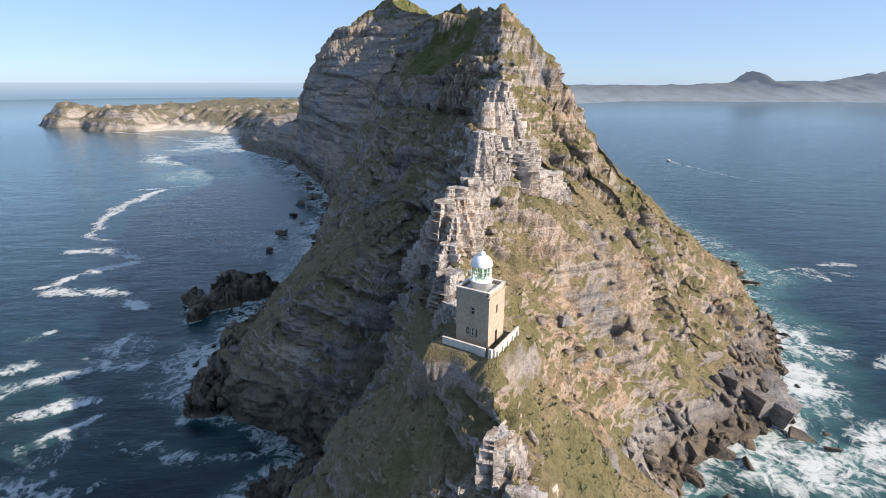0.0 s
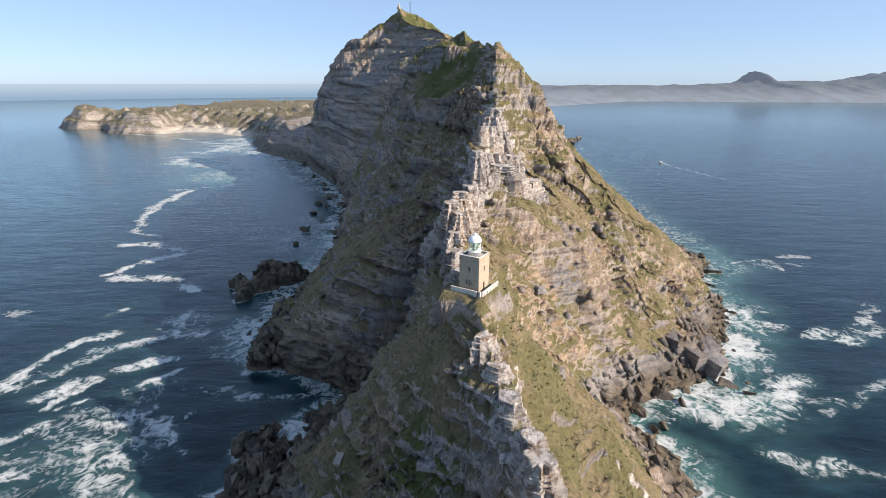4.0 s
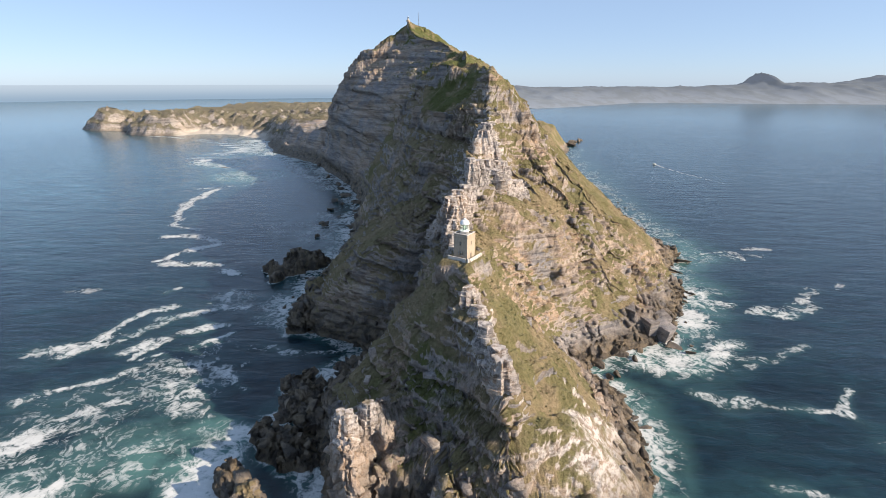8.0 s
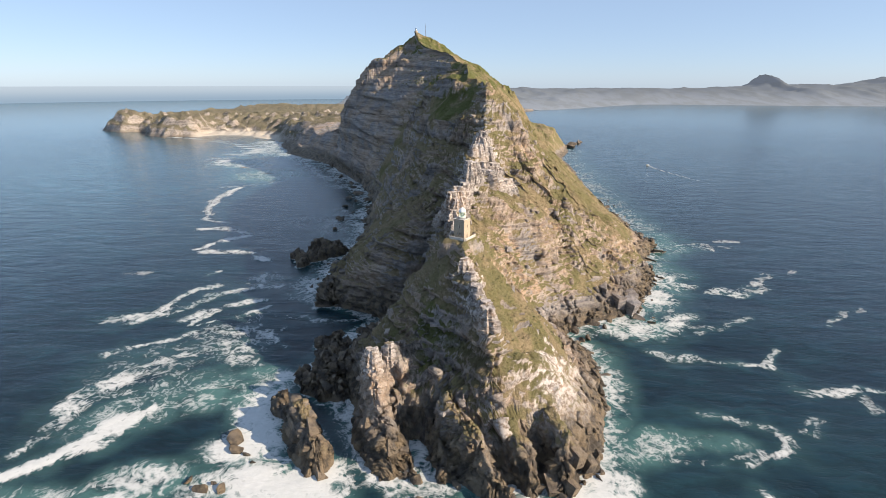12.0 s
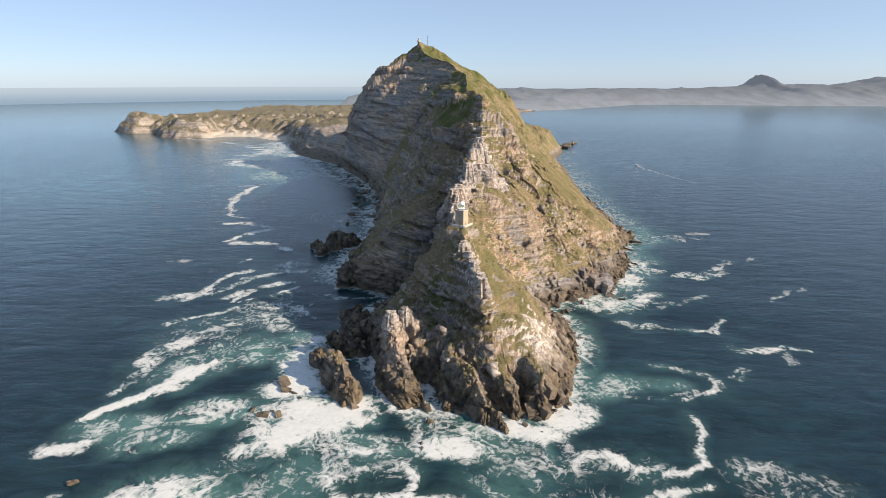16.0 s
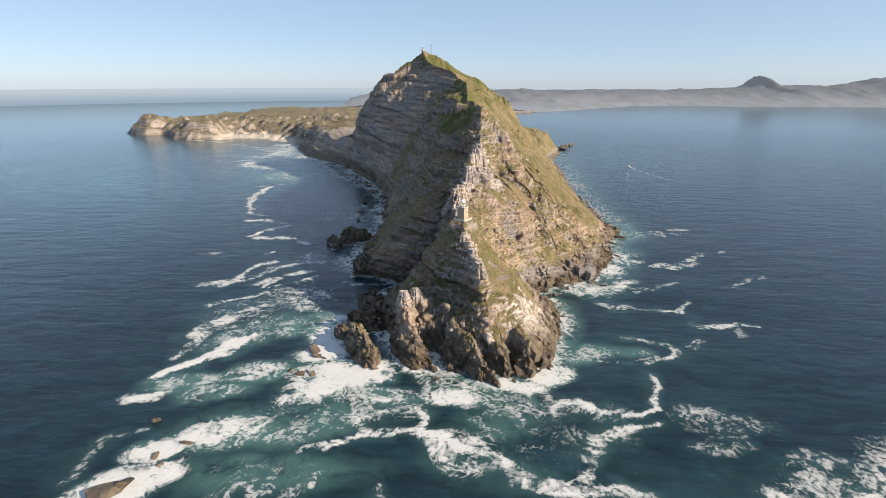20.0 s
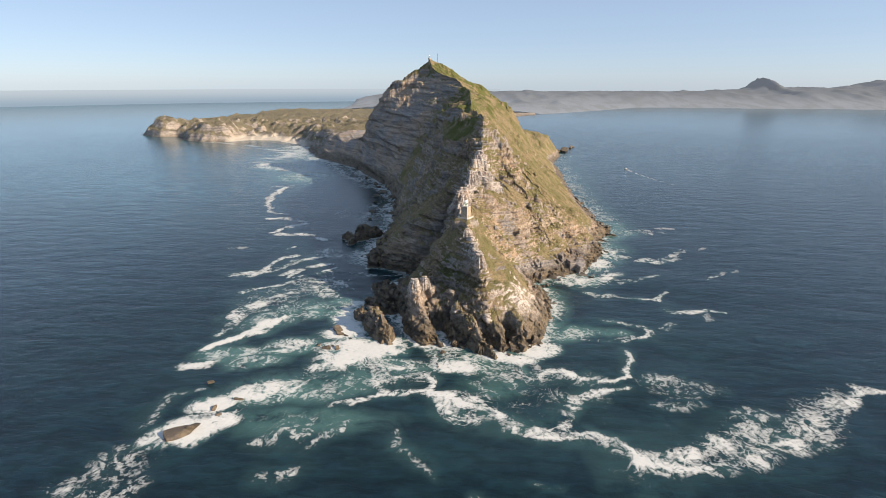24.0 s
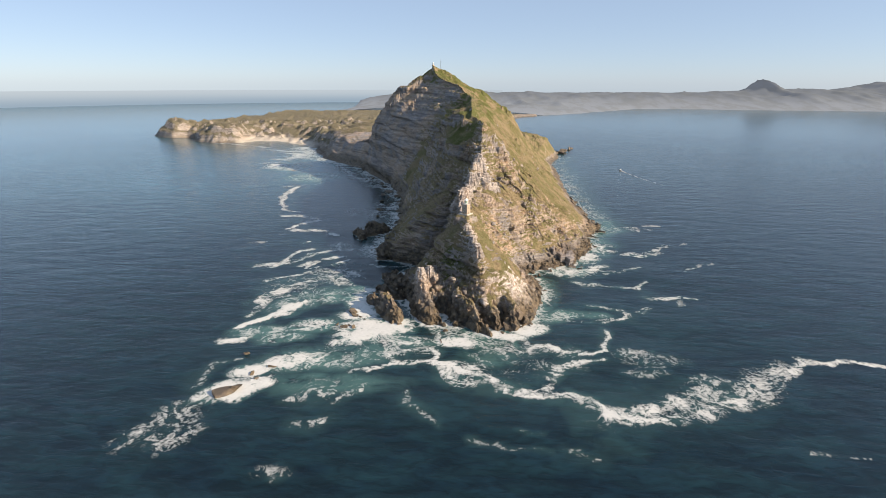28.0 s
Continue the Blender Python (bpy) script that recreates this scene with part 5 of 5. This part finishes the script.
for k, (hv, hf) in enumerate(HULLS):
    for wet_k in (0.0, 0.9):
        me = bpy.data.meshes.new("block")
        me.from_pydata([tuple(v) for v in hv], [], [tuple(int(q) for q in f) for f in hf])
        for key, val in (("wet", wet_k), ("white", 0.15), ("veg", 0.0)):
            me.attributes.new(key, "FLOAT", "POINT").data.foreach_set("value", np.full(len(hv), val, np.float32))
        me.materials.append(cape_rock)
        BLOCKS.append(me)
# tall split slabs on the eastern point and at the foot of the tip
def slab(x, y, z, sx, sy, sz, turn, lean, wet_k=0):
    ob = new("slab", BLOCKS[2 * bl.integers(len(HULLS)) + wet_k])
    ob.matrix_world = pose(x, y, z, lean, -lean * 0.6, turn) @ Matrix.Diagonal((sx, sy * 1.5, sz * 2.0, 1))
    ob.parent = cape


for row in ((84, 91, 11, 9, 7, 14, 30, 5), (76, 95, 12, 6, 6, 12, 40, 4), (94, 85, 8, 5, 6, 12, 24, 9), (101, 80, 6, 3.6, 6, 9.5, 18, 12), (109, 79, 4, 4.2, 6, 8.5, 36, 14), (90, 97, 9, 6, 6, 12, 10, 6),
            (102, 93, 6, 6, 5, 10, 50, 8), (112, 90, 4, 5, 5, 8, 20, 10)):
    slab(*row[:3], row[3] * 0.85, row[4] * 0.85, row[5] * 0.9, *row[6:])
for fx_, fy_, fz_, fs_ in ((-60, -58, 7, 5), (-66, -48, 9, 6), (-52, -66, 2, 4), (3, -62, 13, 5), (11, -71, 6, 5), (17, -78, 2, 4), (28, -69, 4, 4), (43, -62, 11, 5), (40, -70, 4, 4), (49, -60, 6, 4), (-27, -57, 6, 5), (-31, -52, 12, 5), (-22, -54, 5, 4)):
    slab(fx_, fy_, fz_ - 2, fs_ * 0.7, fs_ * 0.5, fs_ * 0.7, 112 + bl.uniform(-15, 15), bl.uniform(8, 22), 1)
singles = 0
all_v, all_f, all_a = [], [], {"wet": [], "white": [], "veg": []}
count = 0
for i, j in zip(ci, cj):
    pick = int(bl.integers(len(HULLS)))
    hv, hf = HULLS[pick]
    low_rock = GZ[i, j] < 18
    size = min(0.5 + bl.exponential(0.75), 2.6) if not low_rock else min(0.7 + bl.exponential(0.8), 3.4 if gy[i] < 0 else 2.6)
    if low_rock:
        turn = (bl.normal(0.2, 0.35), bl.normal(-0.45, 0.35), radians(112) + bl.normal(0, 0.5))
    else:
        turn = (bl.normal(0.0, 0.22), bl.normal(0.0, 0.22), bl.uniform(0, 6.28))
    rot = np.array(Euler(turn).to_matrix())
    form = size * np.array((1.15, bl.uniform(0.7, 1.2), bl.uniform(0.8, 1.5)))
    if -75 < gy[i] < 70 and size > 1.1 and singles < 300:      # those nearest the flight are pieces of their own
        ob = new("block", BLOCKS[2 * pick + (1 if wet_a[i, j] > 0.45 else 0)])
        ob.matrix_world = Matrix.LocRotScale((PX[i, j], PY[i, j], PZ[i, j] + 0.05 * size), Euler(turn), Vector(form))
        ob.parent = cape
        singles += 1
        continue
    v = (hv * form) @ rot.T
    v = v + np.array((PX[i, j], PY[i, j], PZ[i, j] + 0.05 * size))
    all_v.append(v)
    all_f.append(hf + count)
    count += len(v)
    for key, src in (("wet", wet_a), ("white", white_a), ("veg", veg_a * 0.2)):
        all_a[key].append(np.full(len(v), src[i, j]))
bv_, bf_ = np.concatenate(all_v).astype(np.float32), np.concatenate(all_f).astype(np.int32)
me = bpy.data.meshes.new("cliff_blocks")
me.vertices.add(len(bv_))
me.vertices.foreach_set("co", bv_.ravel())
me.loops.add(bf_.size)
me.loops.foreach_set("vertex_index", bf_.ravel())
me.polygons.add(len(bf_))
me.polygons.foreach_set("loop_start", np.arange(0, bf_.size, 3, dtype=np.int32))
me.polygons.foreach_set("loop_total", np.full(len(bf_), 3, dtype=np.int32))
me.update(calc_edges=True)
for key, lst in all_a.items():
    me.attributes.new(key, "FLOAT", "POINT").data.foreach_set("value", np.concatenate(lst).astype(np.float32))
me.materials.append(cape_rock)
tagged(new("cliff_blocks", me), "broken angular sandstone blocks on cliffs and shore", "rocks", kind="stuff")

# ---- low shrubs of the heath, too many to count ----
sh = np.random.default_rng(11)
cand_i = sh.integers(2, len(gy) - 2, 160000)
cand_j = sh.integers(2, COLUMNS - 2, 160000)
ok = (GZ[cand_i, cand_j] > 12) & (steep[cand_i, cand_j] < 1.7) & (sh.random(160000) < veg_a[cand_i, cand_j] * 1.1 - 0.25) & (gy[cand_i] < 480)
ok &= np.hypot(GX[cand_i, cand_j] - 0.4, gy[cand_i] - 5.6) > 8.0
cand_i, cand_j = cand_i[ok][:5000], cand_j[ok][:5000]
base_v = np.array([(0, 0, 1.0), (0.9, 0.1, 0.45), (0.25, 0.85, 0.5), (-0.75, 0.5, 0.42), (-0.7, -0.6, 0.5), (0.35, -0.85, 0.4), (0.8, 0.1, -0.3), (0.2, 0.8, -0.3), (-0.7, 0.5, -0.3), (-0.6, -0.5, -0.3), (0.3, -0.8, -0.3)])
base_f = [(0, 1, 2), (0, 2, 3), (0, 3, 4), (0, 4, 5), (0, 5, 1)] + [(k, k % 5 + 1, k + 5) for k in range(1, 6)] + [(k % 5 + 1, k % 5 + 6, k + 5) for k in range(1, 6)]
N = len(cand_i)
far_k = 1 + smooth(100, 400, gy[cand_i])
size = sh.uniform(0.2, 0.6, N) * far_k
rot = sh.uniform(0, 6.28, N)
jit = sh.uniform(0.65, 1.35, (N, 11, 3))
bv = base_v[None] * jit * size[:, None, None]
vx = bv[:, :, 0] * np.cos(rot)[:, None] - bv[:, :, 1] * np.sin(rot)[:, None] + PX[cand_i, cand_j][:, None]
vy = bv[:, :, 0] * np.sin(rot)[:, None] + bv[:, :, 1] * np.cos(rot)[:, None] + PY[cand_i, cand_j][:, None]
vz = bv[:, :, 2] * 0.8 + PZ[cand_i, cand_j][:, None]
verts = np.stack([vx, vy, vz], -1).reshape(-1, 3).astype(np.float32)
tri = (np.array(base_f)[None] + 11 * np.arange(N)[:, None, None]).reshape(-1).astype(np.int32)
me = bpy.data.meshes.new("heath_shrubs")
me.vertices.add(len(verts))
me.vertices.foreach_set("co", verts.ravel())
me.loops.add(len(tri))
me.loops.foreach_set("vertex_index", tri)
me.polygons.add(len(tri) // 3)
me.polygons.foreach_set("loop_start", np.arange(0, len(tri), 3, dtype=np.int32))
me.polygons.foreach_set("loop_total", np.full(len(tri) // 3, 3, dtype=np.int32))
me.update(calc_edges=True)
n = Nodes("heath_leaves")
isl = n.geo.outputs["Random Per Island"]
leaf = n.mix(n.step(isl, 0.2, 0.8), (0.16, 0.145, 0.08), (0.30, 0.25, 0.165))
leaf = n.mix(n.step(n.noise(0.05, 3), 0.45, 0.6), leaf, (0.16, 0.16, 0.08))
me.materials.append(n.done(leaf, 0.95, 0.0, n.bump(n.noise(5, 4), 0.15), 0.1))
tagged(new("heath_shrubs", me), "low green and brown heath shrubs on the slopes", "shrubs", kind="stuff")

# ---- the old lighthouse and the mast on the summit ----
sz = on_cape(-69, 597)
old = holder("old_lighthouse", pose(-69.5, 597, sz - 0.6) @ Matrix.Diagonal((0.6, 0.6, 0.6, 1)), "small white round lighthouse on the rocky summit", "lighthouse")
part("platform", lathe(((4.2, -2.5), (4.2, 1.2), (4.0, 1.3)), 20), sandstone, old, "low round stone platform")
part("tower", lathe(((1.9, 1.31), (1.75, 5.2), (2.2, 5.3), (2.2, 5.6), (1.7, 5.62)), 20), white_paint, old, "", True)
part("lantern", lathe(((1.3, 5.63), (1.3, 7.6)), 12), dark_glass, old)
part("dome", lathe(((1.6, 7.61), (1.5, 8.0), (1.1, 8.6), (0.4, 9.0), (0.1, 9.5)), 16), white_paint, old, "", True)
for k in range(12):
    a = 2 * math.pi * k / 12
    part("railing_post", lathe(((0.04, 5.61), (0.04, 6.5)), 6, None, (2.05 * math.cos(a), 2.05 * math.sin(a))), iron, old)
mz = on_cape(-55, 600)
mast = holder("radio_mast", pose(-55, 600, mz - 0.5), "tall thin steel lattice mast on the summit", "mast")
TOP = 224 - mz
for sx_, sy_ in ((-1, -1), (1, -1), (1, 1), (-1, 1)):
    part("leg", box(sx_ * 0.40 - 0.13, sx_ * 0.40 + 0.13, sy_ * 0.40 - 0.13, sy_ * 0.40 + 0.13, -2, TOP), iron, mast)
for k in range(1, int(TOP / 1.6)):
    part("brace", box(-0.27, 0.27, -0.40, -0.30, k * 1.6 - 0.05, k * 1.6 + 0.05), iron, mast)
    part("brace", box(-0.27, 0.27, 0.30, 0.40, k * 1.6 - 0.05, k * 1.6 + 0.05), iron, mast)
part("antenna", lathe(((0.08, TOP), (0.05, TOP + 3)), 8), iron, mast)

# ---- a motor boat out in the bay ----
boat = holder("motor_boat", pose(338, 690, 0.2, 0, 0, 12), "small white motor boat trailing a wake", "boat")
bm = bmesh.new()
prof = ((-4.5, 1.3), (-2.0, 1.5), (1.5, 1.4), (3.6, 0.8), (4.8, 0.06))
rows_ = []
for yy, hw in prof:
    rows_.append([bm.verts.new((-hw, yy, 1.1)), bm.verts.new((-hw * 0.7, yy, -0.3)), bm.verts.new((hw * 0.7, yy, -0.3)), bm.verts.new((hw, yy, 1.1))])
for a, b in zip(rows_, rows_[1:]):
    for k in range(4):
        bm.faces.new((a[k], a[(k + 1) % 4], b[(k + 1) % 4], b[k]))
bm.faces.new(rows_[0])
bm.faces.new(rows_[-1][::-1])
part("hull", bm, white_paint, boat)
part("cabin", box(-0.9, 0.9, -1.5, 1.3, 1.103, 2.3, 0.12), white_paint, boat)
part("windscreen", box(-0.8, 0.8, 1.303, 1.36, 1.5, 2.1), dark_glass, boat)
part("engine", box(-0.3, 0.3, -5.0, -4.503, 0.2, 1.2, 0.08), iron, boat)
